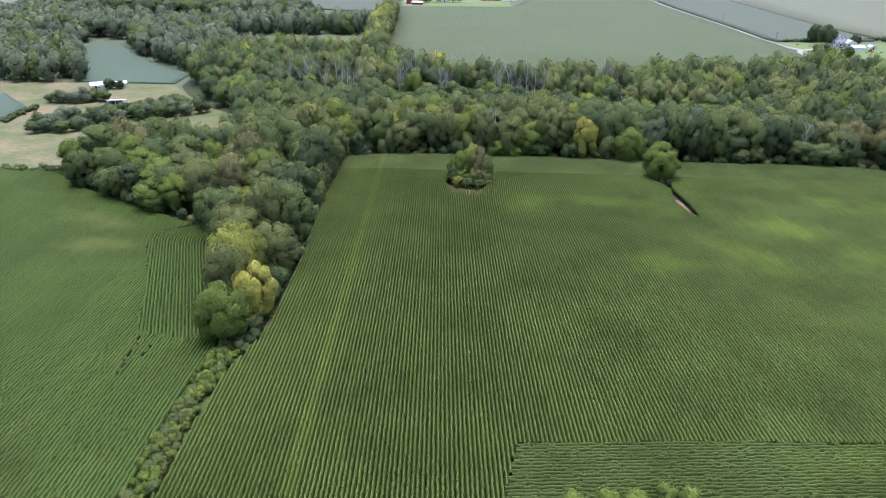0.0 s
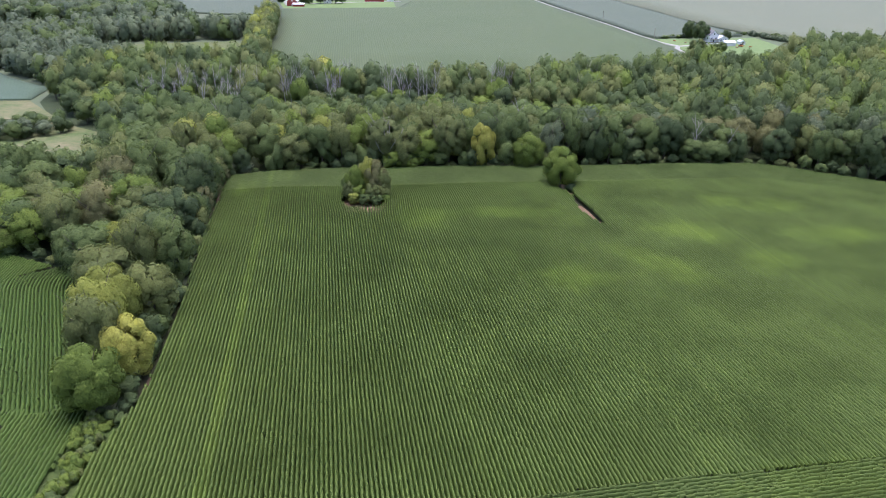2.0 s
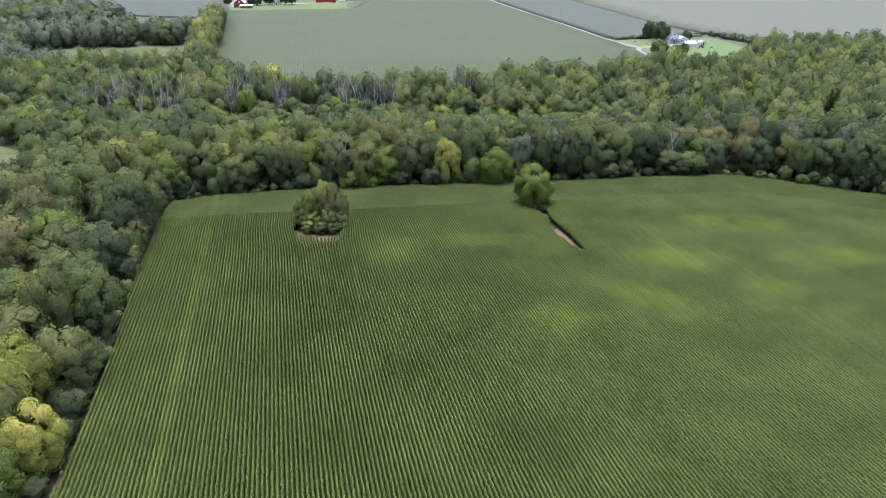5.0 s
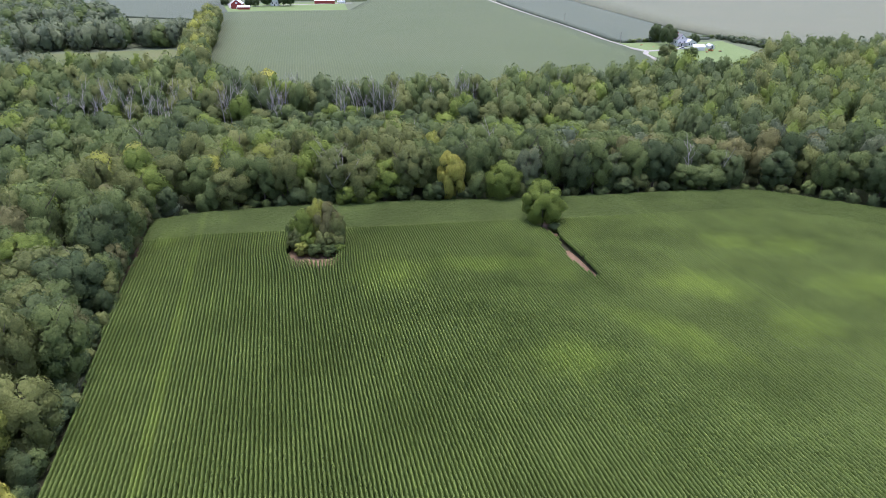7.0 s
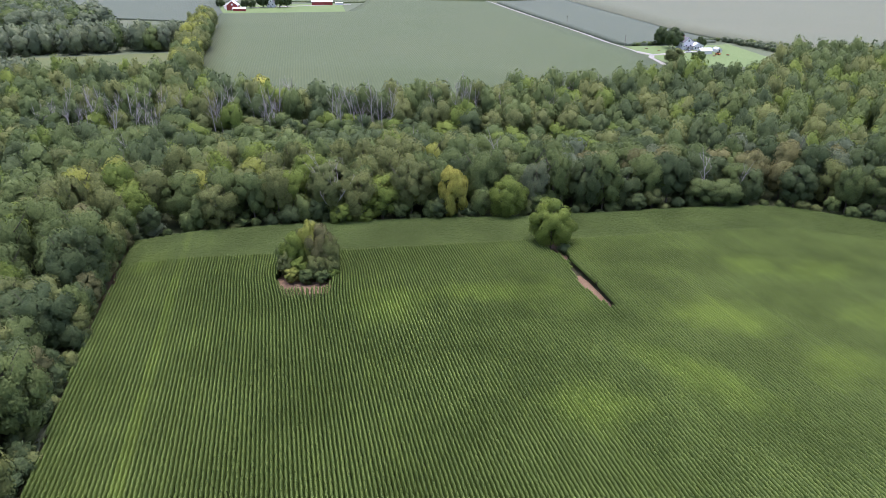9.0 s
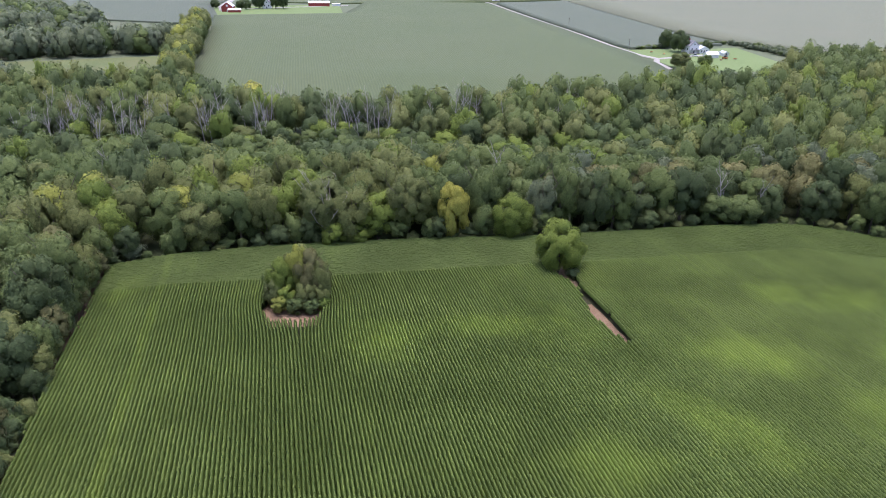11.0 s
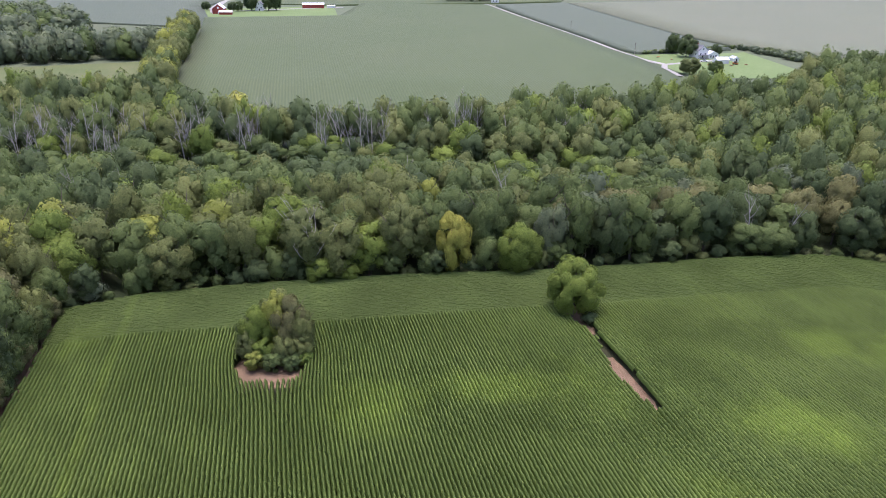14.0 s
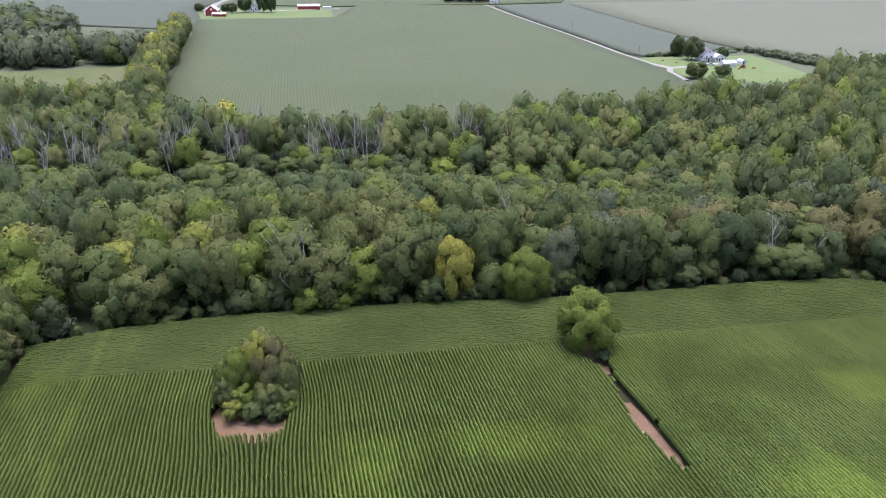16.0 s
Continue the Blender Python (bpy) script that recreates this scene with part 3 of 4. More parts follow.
def crown_arrays(g, lobes, cards, size, low=0.2, droop=0.0, flat=0.68, fat=0.86):
    """A crown of unit height and unit width: domed lobes of leaf clumps round inner cores; triangles, and the way each leaf faces."""
    mid = np.array([0, 0, (1 + low) / 2])
    axes = np.array([0.5, 0.5, (1 - low) / 2])
    k = (np.arange(lobes) + 0.5) / lobes
    up = 1 - (1.72 if low > 0.09 else 1.9) * k + g.normal(0, 0.07, lobes)
    up = np.clip(up, -0.93, 1)
    turn = np.arange(lobes) * 2.4 + g.uniform(-0.5, 0.5, lobes)
    ring = np.sqrt(1 - up ** 2)
    way = np.stack([ring * np.cos(turn), ring * np.sin(turn), up], -1)
    rad = (fat / math.sqrt(lobes)) * g.uniform(0.8, 1.25, lobes)
    c = mid + way * axes * np.clip(g.uniform(0.88, 1.1, lobes) - rad * 1.5, 0.25, 1)[:, None]
    sq = np.array([1, 1, flat])
    c = np.concatenate([c, [mid + (0, 0, 0.02)]])
    rad = np.append(rad, 0.30)
    way = np.concatenate([way, [(0, 0, 1.0)]])
    V, Fc, N = [], [], []
    for i in range(lobes + 1):
        v = ICO_V * g.uniform(0.8, 1.0, (12, 1)) * rad[i] * 0.88 * sq + c[i]
        Fc.append(ICO_F + 12 * i)
        V.append(v)
        N.append(ICO_V * 0.5 + way[i] * 0.6)
    n0 = 12 * (lobes + 1)
    m = cards * 3
    w8 = rad[:-1] ** 2
    pick = g.choice(lobes, m, p=w8 / w8.sum())
    d = g.normal(size=(m, 3)) + way[pick] * 0.7
    d[:, 2] += 0.2
    d /= np.linalg.norm(d, axis=1)[:, None]
    p = c[pick] + d * sq * (rad[pick] * g.uniform(0.88, 1.06, m))[:, None]
    buried = np.zeros(m, bool)
    for i in range(lobes + 1):
        buried |= (pick != i) & (np.linalg.norm((p - c[i]) / sq, axis=1) < 0.86 * rad[i])
    keep = np.flatnonzero(~buried)[:cards]
    p, d, pick = p[keep], d[keep], pick[keep]
    n = len(p)
    out = (p - mid) / axes
    face = d * 0.5 + out * 0.6 + (0, 0, 0.1)
    face /= np.linalg.norm(face, axis=1)[:, None]
    nn = face + g.normal(0, 0.42, (n, 3))
    nn /= np.linalg.norm(nn, axis=1)[:, None]
    t = np.cross(nn, g.normal(size=(n, 3)))
    t /= np.linalg.norm(t, axis=1)[:, None]
    b = np.cross(nn, t)
    s = (size * g.uniform(0.6, 1.35, n))[:, None]
    q = [p + t * s * 1.15 + nn * s * 0.15, p - t * s * 0.6 + b * s * g.uniform(0.55, 1.0, (n, 1)), p - t * s * 0.55 - b * s * g.uniform(0.55, 0.95, (n, 1)) - nn * s * 0.1]
    if droop:
        q[0] = q[0] - np.array([0, 0, droop]) * s
    for v in q:
        v[:, 2] = (v[:, 2] - p[:, 2]) * flat * 1.1 + p[:, 2]
    V.append(np.stack(q, 1).reshape(-1, 3))
    N.append(np.repeat(face * 0.88 + nn * 0.25, 3, axis=0))
    Fc.append(n0 + np.arange(3 * n).reshape(-1, 3))
    V, Fc, N = np.concatenate(V), np.concatenate(Fc), np.concatenate(N)
    V[:, :2] /= np.percentile(np.hypot(V[:, 0], V[:, 1]), 97) * 2
    V[:, 2] = np.maximum(V[:, 2] / np.percentile(V[:, 2], 99.5), 0.0)
    return V, Fc, N / np.linalg.norm(N, axis=1)[:, None]


def tube(V, Fc, line, radii, sides=6):
    """Adds a tapered limb along a line."""
    start = len(V)
    for (p, r), q in zip(zip(line, radii), list(line[1:]) + [None]):
        d = (Vector(q) - Vector(p)).normalized() if q is not None else d
        s = d.orthogonal().normalized()
        u = d.cross(s)
        for k in range(sides):
            a = 2 * math.pi * k / sides
            V.append(tuple(Vector(p) + (s * math.cos(a) + u * math.sin(a)) * r))
    for j in range(len(line) - 1):
        for k in range(sides):
            a, b = start + j * sides + k, start + j * sides + (k + 1) % sides
            Fc.append((a, b, b + sides, a + sides))


def trunk_mesh(g, limbs, top=0.75, thick=0.018, material=None, reach=0.25, twigs=0):
    """A trunk of unit height with limbs that fork off it."""
    V, Fc = [], []
    lean = g.normal(0, 0.012, 2)
    pts = [(lean[0] * 8 * h * h, lean[1] * 8 * h * h, h) for h in (-0.02, 0.03, 0.25, 0.5, top)]
    tube(V, Fc, pts, [thick * 1.5, thick * 1.1, thick * 0.9, thick * 0.65, thick * 0.2])
    for k in range(limbs):
        h = 0.3 + 0.45 * (k + g.uniform(0.2, 0.8)) / limbs
        a = g.uniform(0, 2 * math.pi)
        ln = reach * g.uniform(0.7, 1.2)
        p0 = Vector((lean[0] * 8 * h * h, lean[1] * 8 * h * h, h))
        p1 = p0 + Vector((math.cos(a) * ln * 0.5, math.sin(a) * ln * 0.5, ln * 0.55))
        p2 = p1 + Vector((math.cos(a + 0.4) * ln * 0.45, math.sin(a + 0.4) * ln * 0.45, ln * 0.7))
        tube(V, Fc, [p0, p1, p2], [thick * 0.45, thick * 0.3, thick * 0.08], 4)
        for _ in range(twigs):
            f = g.uniform(0.2, 1.0)
            q0 = p1.lerp(p2, f)
            b = g.uniform(0, 2 * math.pi)
            q1 = q0 + Vector((math.cos(b) * 0.06, math.sin(b) * 0.06, g.uniform(0.03, 0.1)))
            tube(V, Fc, [q0, q1], [thick * 0.14, thick * 0.05], 3)
    return mesh_of("trunk", V, Fc, material or BARK)


tg = np.random.default_rng(21)


def crown_mesh(lobes, cards, size, low, kind, droop=0.0, flat=0.68, fat=0.86):
    v, f, n = crown_arrays(tg, lobes, cards, size, low, droop, flat, fat)
    me = mesh_of("crown", v, f, LEAF[kind], None, False, n)
    return me


CROWNS, TRUNKS = [], []
for lobes, low in zip([16, 20, 13, 24, 18, 15, 22, 14, 19], [0.2, 0.26, 0.1, 0.3, 0.16, 0.06, 0.24, 0.14, 0.28]):
    CROWNS.append(crown_mesh(lobes, 1100, 0.033, low, "mid"))
    TRUNKS.append(trunk_mesh(tg, 5))
FINE = [crown_mesh(lobes, 2500, 0.0235, low, "mid") for lobes, low in zip([24, 30, 20, 34, 26, 22], [0.05, 0.14, 0.03, 0.2, 0.08, 0.02])]
SHRUBS = [crown_mesh(9, 500, 0.043, 0.0, "bright", 0, 0.8) for _ in range(4)]
WILLOW = crown_mesh(26, 6400, 0.021, 0.05, "yellow", 2.0)
FULL = [crown_mesh(32, 8800, 0.0160, 0.04, "mid", 0, 0.8, 0.86), crown_mesh(34, 8000, 0.0165, 0.05, "mid", 0, 0.82, 0.9)]
STUB = trunk_mesh(tg, 3, 0.5, 0.02)
PALE_TRUNKS = [trunk_mesh(tg, 7, 0.98, 0.011, PALEBARK, 0.13, 5) for _ in range(5)]
LIMBY = trunk_mesh(tg, 9, 0.95, 0.016, PALEBARK, 0.42, 4)

WORDS = {"mid": "mid-green", "dark": "dark green", "olive": "olive-green", "bright": "bright green", "yellow": "yellowing", "lime": "yellow-green", "brown": "rusty olive", "grey": "grey-green"}


def put_tree(x, y, tall, wide, kind, crown, trunk, label, category="tree", group="", name="tree", turn=None):
    """A tree or shrub: trunk and crown under an Empty at its foot."""
    root = thing(name, pose(x, y, float(ground_z(y)) - 0.1, 0, 0, math.degrees(random.uniform(0, 6.28)) if turn is None else turn), label, category, group)
    t = new("trunk", trunk)
    t.parent = root
    t.scale = (tall, tall, tall)
    c = new("crown", crown)
    c.parent = root
    c.scale = (wide, wide, tall)
    c.material_slots[0].link = "OBJECT"
    c.material_slots[0].material = LEAF[kind]
    return root


def dead_tree(x, y, tall, label="bare dead tree with pale weathered limbs", mesh=None):
    root = thing("dead_tree", pose(x, y, float(ground_z(y)) - 0.1, random.uniform(-4, 4), random.uniform(-4, 4), random.uniform(0, 360)), label, "dead tree", "dead trees in the woodland")
    t = new("trunk", mesh or random.choice(PALE_TRUNKS))
    t.parent = root
    t.scale = (tall * 1.3, tall * 1.3, tall * 1.3)
    return root


# trees that stand out by themselves
put_tree(25.5, 188.0, 13.6, 11.9, "bright", FULL[1], STUB, "lone round bright green tree standing in the corn", "tree", "", "field_tree", 130)
put_tree(0.6, 209.0, 16.0, 8.6, "yellow", WILLOW, TRUNKS[0], "tall yellowing willow-like tree at the woodland edge", "tree", "", "yellow_tree", 0)
put_tree(16.0, 210.5, 13.2, 12.0, "bright", FULL[1], TRUNKS[1], "broad bright green tree at the woodland edge")
put_tree(-57.6, 61.8, 12.6, 10.6, "bright", FULL[1], TRUNKS[2], "broad bright green tree at the end of the hedgerow")
put_tree(-56.4, 72.0, 11.8, 9.0, "yellow", FULL[0], TRUNKS[3], "tree with yellowing leaves in the hedgerow", turn=70)
put_tree(-66.0, 85.0, 14.6, 11.5, "lime", FULL[0], TRUNKS[4], "tall yellow-green tree in the hedgerow")
put_tree(-60.8, 91.0, 13.2, 9.6, "olive", FINE[5], TRUNKS[5], "olive-green hedgerow tree beside the corn")
put_tree(-74.0, 109.0, 14.8, 11.0, "lime", FULL[1], TRUNKS[6], "tall yellow-green tree in the hedgerow behind others")
put_tree(-82.3, 331.0, 19.0, 12.0, "yellow", CROWNS[7], PALE_TRUNKS[0], "yellowing treetop on bare pale trunks")
put_tree(-86.0, 297.0, 15.0, 10.5, "bright", CROWNS[2], TRUNKS[1], "bright green tree in the woodland")
put_tree(-33.0, 207.0, 17.0, 15.0, "olive", FINE[3], LIMBY, "sycamore with pale bare limbs showing through its leaves")
put_tree(-78.5, 192.0, 6.5, 9.0, "grey", SHRUBS[0], STUB, "grey-green shrub at the woodland edge", "shrub", "", "shrub")
put_tree(-29.5, 202.0, 7.5, 7.0, "bright", FINE[5], STUB, "bright green bush leaning over the corn", "shrub", "", "shrub")
put_tree(-23.5, 203.5, 6.0, 5.5, "bright", FINE[2], STUB, "light green bush leaning over the corn", "shrub", "", "shrub")
for (x, y), tall in zip([(-80.7, 311), (-75.2, 311), (-72.8, 312), (-71.7, 315), (-67.5, 322), (-67, 326), (-38.7, 309), (-31.9, 316), (-44, 323), (-5, 346), (2, 350), (-141, 306), (-134, 306), (-126.5, 300), (-126.6, 307), (-127.6, 313), (-139, 288), (-105, 245), (-104.7, 254), (-94, 252), (76, 224), (86, 226), (16, 238), (-12, 262), (52, 340)],
                        [14, 15, 15, 16, 17, 16, 14, 16, 14, 13, 14, 15, 14, 15, 16, 15, 13, 14, 11, 12, 15, 12, 17, 12, 13]):
    dead_tree(x, y, tall)

dead_tree(-31.5, 203.2, 11.5, "pale bare limbs of an old sycamore at the woodland edge", LIMBY)

for x0, y0, x1, y1, n in [(-96, 298, -22, 326, 40), (-158, 284, -108, 312, 34), (-16, 318, 14, 338, 12), (20, 312, 70, 345, 12)]:
    for _ in range(n):
        dead_tree(random.uniform(x0, x1), random.uniform(y0, y1), random.uniform(11, 16))

# the clump of bushes left standing in the field
for x, y, tall, wide, kind, v in [(-30.4, 171.4, 12.4, 7.6, "brown", 7), (-33.0, 172.0, 12.9, 5.4, "lime", 6), (-36.2, 171.0, 10.8, 7.2, "bright", 7), (-28.0, 170.4, 9.8, 5.6, "olive", 6), (-37.6, 168.6, 6.8, 5.0, "olive", 2), (-34.6, 167.6, 5.6, 4.6, "bright", 4), (-30.6, 167.4, 6.4, 4.8, "olive", 5), (-27.6, 168.2, 6.2, 4.6, "olive", 4), (-32.4, 165.7, 3.8, 4.2, "mid", 5), (-35.8, 165.8, 3.9, 4.2, "lime", 0), (-29.2, 165.9, 3.4, 4.0, "mid", 5), (-26.8, 167.0, 3.4, 3.4, "bright", 1), (-33.5, 175.5, 11.4, 8.0, "olive", 2), (-38.4, 172.4, 7.5, 5.4, "mid", 4)]:
    put_tree(x, y, tall, wide, kind, (FINE + FULL)[v], STUB, f"{WORDS[kind]} bush in the clump amid the corn", "bush", "bushes of the clump in the corn", "bush")
put_tree(28.5, 184.5, 3.0, 4.0, "dark", SHRUBS[1], STUB, "dark shrub at the foot of the lone tree", "shrub", "", "shrub")

# low growth along the track between the two fields
for k in range(150):
    f = k / 149
    y = 20 + 40 * f
    x = -49.3 - 6.0 * f + random.uniform(-2.2, 1.8) + (1.0 if f < 0.3 else 0)
    kind = random.choice(["bright", "bright", "mid", "bright", "olive"])
    put_tree(x, y, random.uniform(0.9, 2.5), random.uniform(1.2, 2.7), kind, random.choice(SHRUBS), STUB, f"low {WORDS[kind]} weeds and shrubs on the field margin", "shrub", "shrubs on the field margin", "shrub")
for x, y, tall in [(7.5, 33.6, 3.0), (12, 35.2, 3.4), (15.5, 36.2, 3.2), (19.5, 37.6, 3.8), (22.5, 38.0, 3.4)]:
    put_tree(x, y, tall, 3.6, "bright", random.choice(SHRUBS), STUB, "bright green shrub at the near end of the corn", "shrub", "shrubs at the near end of the field", "shrub")

# brush between the hedgerow and the corn
for k in range(40):
    y = 59 + 80 * (k + random.uniform(0, 0.9)) / 40
    spread = random.uniform(2.2, 4.4)
    kind = random.choice(["olive", "mid", "dark", "dark"])
    if not 64 < y < 71:
        put_tree(-52.4 - 0.228 * (y - 62) + random.uniform(-1.4, 0.5), y, spread * random.uniform(0.7, 1.2), spread, kind, random.choice(SHRUBS), STUB, f"low {WORDS[kind]} brush between hedgerow and corn", "shrub", "brush along the hedgerow", "shrub")

# trees that hang over the field's edge along the bare strip
for k in range(14):
    f = k / 13
    kind = ["olive", "mid", "olive", "brown", "mid", "dark", "mid", "brown", "mid"][k % 9]
    put_tree(-71.6 - 11.0 * f + random.uniform(-0.6, 0.6), 138 + 47 * f, random.uniform(7, 11.5), random.uniform(5.5, 7.5), kind, FINE[k % 6], TRUNKS[k % 9], f"{WORDS[kind]} tree hanging over the corn's edge", "tree", "trees of the woodland edge")

# ---- the woodland ----
WOOD_A = [(-60, 66), (-72, 92), (-87, 111), (-117, 122), (-144, 133.5), (-161, 149), (-153, 160), (-147, 171), (-131, 177), (-128, 194), (-138, 222), (-160, 252), (-178, 268), (-212, 304), (-222, 332), (-198, 372), (-126, 366), (-112, 350), (-95, 334), (-40, 330), (0, 338), (30, 352), (80, 358), (108, 380), (130, 374), (165, 400), (195, 432), (300, 440), (320, 300), (246, 136), (201, 166), (141, 198.5), (117, 213), (103, 222.5), (92, 224), (73, 222), (38, 215), (19, 211.5), (0, 210), (-24, 206), (-46, 202), (-67, 196), (-83, 188), (-80.5, 174), (-73.5, 143), (-64, 107), (-57, 80)]


def scatter(poly, gap, seed):
    g = np.random.default_rng(seed)
    c = np.array(poly)
    xs, ys = np.arange(c[:, 0].min(), c[:, 0].max(), gap), np.arange(c[:, 1].min(), c[:, 1].max(), gap * 0.87)
    X, Y = np.meshgrid(xs, ys)
    X = X + (np.arange(len(ys)) % 2)[:, None] * gap / 2
    X, Y = X + g.uniform(-0.34, 0.34, X.shape) * gap, Y + g.uniform(-0.34, 0.34, X.shape) * gap
    ok = inside(poly, X, Y)
    return np.column_stack([X[ok], Y[ok]])


# places where the trees have died back to bare trunks over low brush
THIN = [(-96, 284, -22, 312), (-152, 276, -112, 304), (-16, 308, 14, 326), (70, 214, 92, 224)]


def wood_height(x, y):
    """Tall trees at the field's edge and at the rear, a lower thicket between."""
    n = noise.noise((x * 0.02, y * 0.02, 5.0)) + (0.6 if y > 295 else 0)
    low = math.exp(-((y - 280) / 26) ** 2) * (1 if x < 50 else max(0, 1 - (x - 50) / 40)) * (0.6 if x < -100 else 1)
    tall = (16.4 + 3.0 * n) * (1 - 0.46 * low)
    if any(x0 < x < x1 and y0 < y < y1 for x0, y0, x1, y1 in THIN):
        tall *= 0.62
    if x < -105 and y < 215:
        tall *= 0.8
    return tall


def edge_distance(x, y):
    best = 1e9
    for (x0, y0), (x1, y1) in [*zip(FIELD[2:20], FIELD[3:21]), *zip(LOWFIELD[4:11], LOWFIELD[5:12])]:
        d = Vector((x1 - x0, y1 - y0))
        s = max(0, min(1, ((x - x0) * d.x + (y - y0) * d.y) / d.length_squared))
        best = min(best, math.hypot(x - x0 - s * d.x, y - y0 - s * d.y))
    return best


SPECIAL = [(0.6, 209), (16, 210.5), (-57.6, 61.8), (-56.4, 72), (-66, 85), (-60.8, 91), (-74, 109), (-82.3, 331), (-86, 297), (-33, 207), (-78.5, 192)]
spots = [(x, y) for x, y in scatter(WOOD_A, 7.9, 3) if min(math.hypot(x - a, y - b) for a, b in SPECIAL) > 5.6]
spots.sort(key=lambda p: edge_distance(*p))
near = spots[:300]
edge = edge_distance(*near[-1])
rest = [p for p in scatter(WOOD_A, 8.3, 4) if edge_distance(*p) > edge + 3 and min(math.hypot(p[0] - a, p[1] - b) for a, b in SPECIAL) > 5]
kinds = ["mid"] * 7 + ["dark"] * 6 + ["olive"] * 4 + ["bright"] * 2 + ["grey"] * 2
for k, (x, y) in enumerate(near):
    h = wood_height(x, y) * random.uniform(0.78, 1.18)
    if x < -70 and y < 150:
        h *= 0.85
    if y > 185 and x < 0:
        kind = random.choice(["olive", "olive", "bright", "olive", "mid", "olive", "lime", "mid"])
    elif y > 185:
        kind = random.choice(["mid", "dark", "mid", "olive", "mid", "dark", "grey", "brown"])
    elif y < 88 and x > -53 - 0.245 * (y - 62) - 14:
        kind = random.choice(["lime", "olive", "bright", "olive", "lime"])
    elif x > -53 - 0.245 * (y - 62) - 12:
        kind = random.choice(["mid", "dark", "brown", "mid", "dark", "olive"])
    elif edge_distance(x, y) > 9:
        kind = random.choice(["mid", "bright", "olive", "mid", "brown"])
    else:
        kind = random.choice(["mid", "dark", "olive", "bright", "mid"])
    put_tree(x, y, h, random.uniform(8.5, 13.5), kind, random.choice(FINE if k < 165 else CROWNS), random.choice(TRUNKS), f"{WORDS[kind]} broadleaf tree of the woodland in full leaf", "tree", "trees of the woodland edge")
# brush that closes the woodland's foot towards the crops
for line, side in ((FIELD[3:21], 1), (LOWFIELD[4:12], -1)):
    for (x0, y0), (x1, y1) in zip(line, line[1:]):
        n = max(1, int(math.hypot(x1 - x0, y1 - y0) / 3.6))
        nx, ny = -(y1 - y0) * side, (x1 - x0) * side
        l = math.hypot(nx, ny)
        for k in range(n):
            f, off = (k + random.uniform(0.2, 0.8)) / n, random.uniform(1.1, 4.2)
            spread = random.uniform(2.6, 7.2)
            kind = random.choice(["dark", "mid", "dark", "olive"])
            put_tree(x0 + (x1 - x0) * f + nx / l * off, y0 + (y1 - y0) * f + ny / l * off, spread * random.uniform(0.6, 1.7), spread, kind, random.choice(SHRUBS + CROWNS), STUB, f"{WORDS[kind]} brush at the foot of the woodland", "shrub", "brush at the woodland edge", "shrub")

LIGHT = [crown_arrays(tg, n, 430, 0.039, 0.02) for n in (10, 12, 11, 9, 13, 10, 12, 11)]
FAR = [crown_arrays(tg, 7, 150, 0.070, -0.22) for _ in range(8)]


def wood(name, places, shapes, size, height, label, seed, mats=("mid", "dark", "olive")):
    """A stand of trees too many to count: trunks and crowns in one mesh."""
    g = np.random.default_rng(seed)
    V, Fc, Tn, Mi, Nv = [], [], [], [], []
    n = 0
    for x, y in places:
        which = g.integers(len(shapes))
        a, f, nv = shapes[which]
        w, h = size * g.uniform(0.85, 1.25), height(x, y) * g.uniform(0.74, 1.2)
        r = g.uniform(0, 6.28)
        v = a.copy()
        v[:, 0], v[:, 1] = (a[:, 0] * math.cos(r) - a[:, 1] * math.sin(r)) * w, (a[:, 0] * math.sin(r) + a[:, 1] * math.cos(r)) * w
        v[:, 2] *= h
        V.append(v + (x, y, float(ground_z(y)) - 0.1))
        Nv.append(np.column_stack([nv[:, 0] * math.cos(r) - nv[:, 1] * math.sin(r), nv[:, 0] * math.sin(r) + nv[:, 1] * math.cos(r), nv[:, 2]]))
        Fc.append(f + n)
        m = g.choice(len(mats))
        Mi.append(np.full(len(f), m))
        Tn.append(np.full(len(v), g.uniform(0, 1)))
        n += len(v)
        tv = np.array([(math.cos(k) * 0.25, math.sin(k) * 0.25, z) for z in (-0.3, h * 0.6) for k in (0, 2.1, 4.2)]) + (x, y, float(ground_z(y)))
        V.append(tv)
        Nv.append(np.array([(math.cos(k), math.sin(k), 0) for _ in range(2) for k in (0, 2.1, 4.2)]))
        Fc.append(np.array([(0, 1, 4), (0, 4, 3), (1, 2, 5), (1, 5, 4), (2, 0, 3), (2, 3, 5)]) + n)
        Mi.append(np.full(6, len(mats)))
        Tn.append(np.zeros(6))
        n += 6
    me = mesh_of(name, np.concatenate(V), np.concatenate(Fc), None, {"tint": np.concatenate(Tn)}, False, np.concatenate(Nv))
    for k in mats:
        me.materials.append(LEAF[k])
    me.materials.append(BARK)
    me.polygons.foreach_set("material_index", np.concatenate(Mi).astype(np.int32))
    ob = new(name, me)
    return tagged(ob, label, "woodland", "", "stuff")


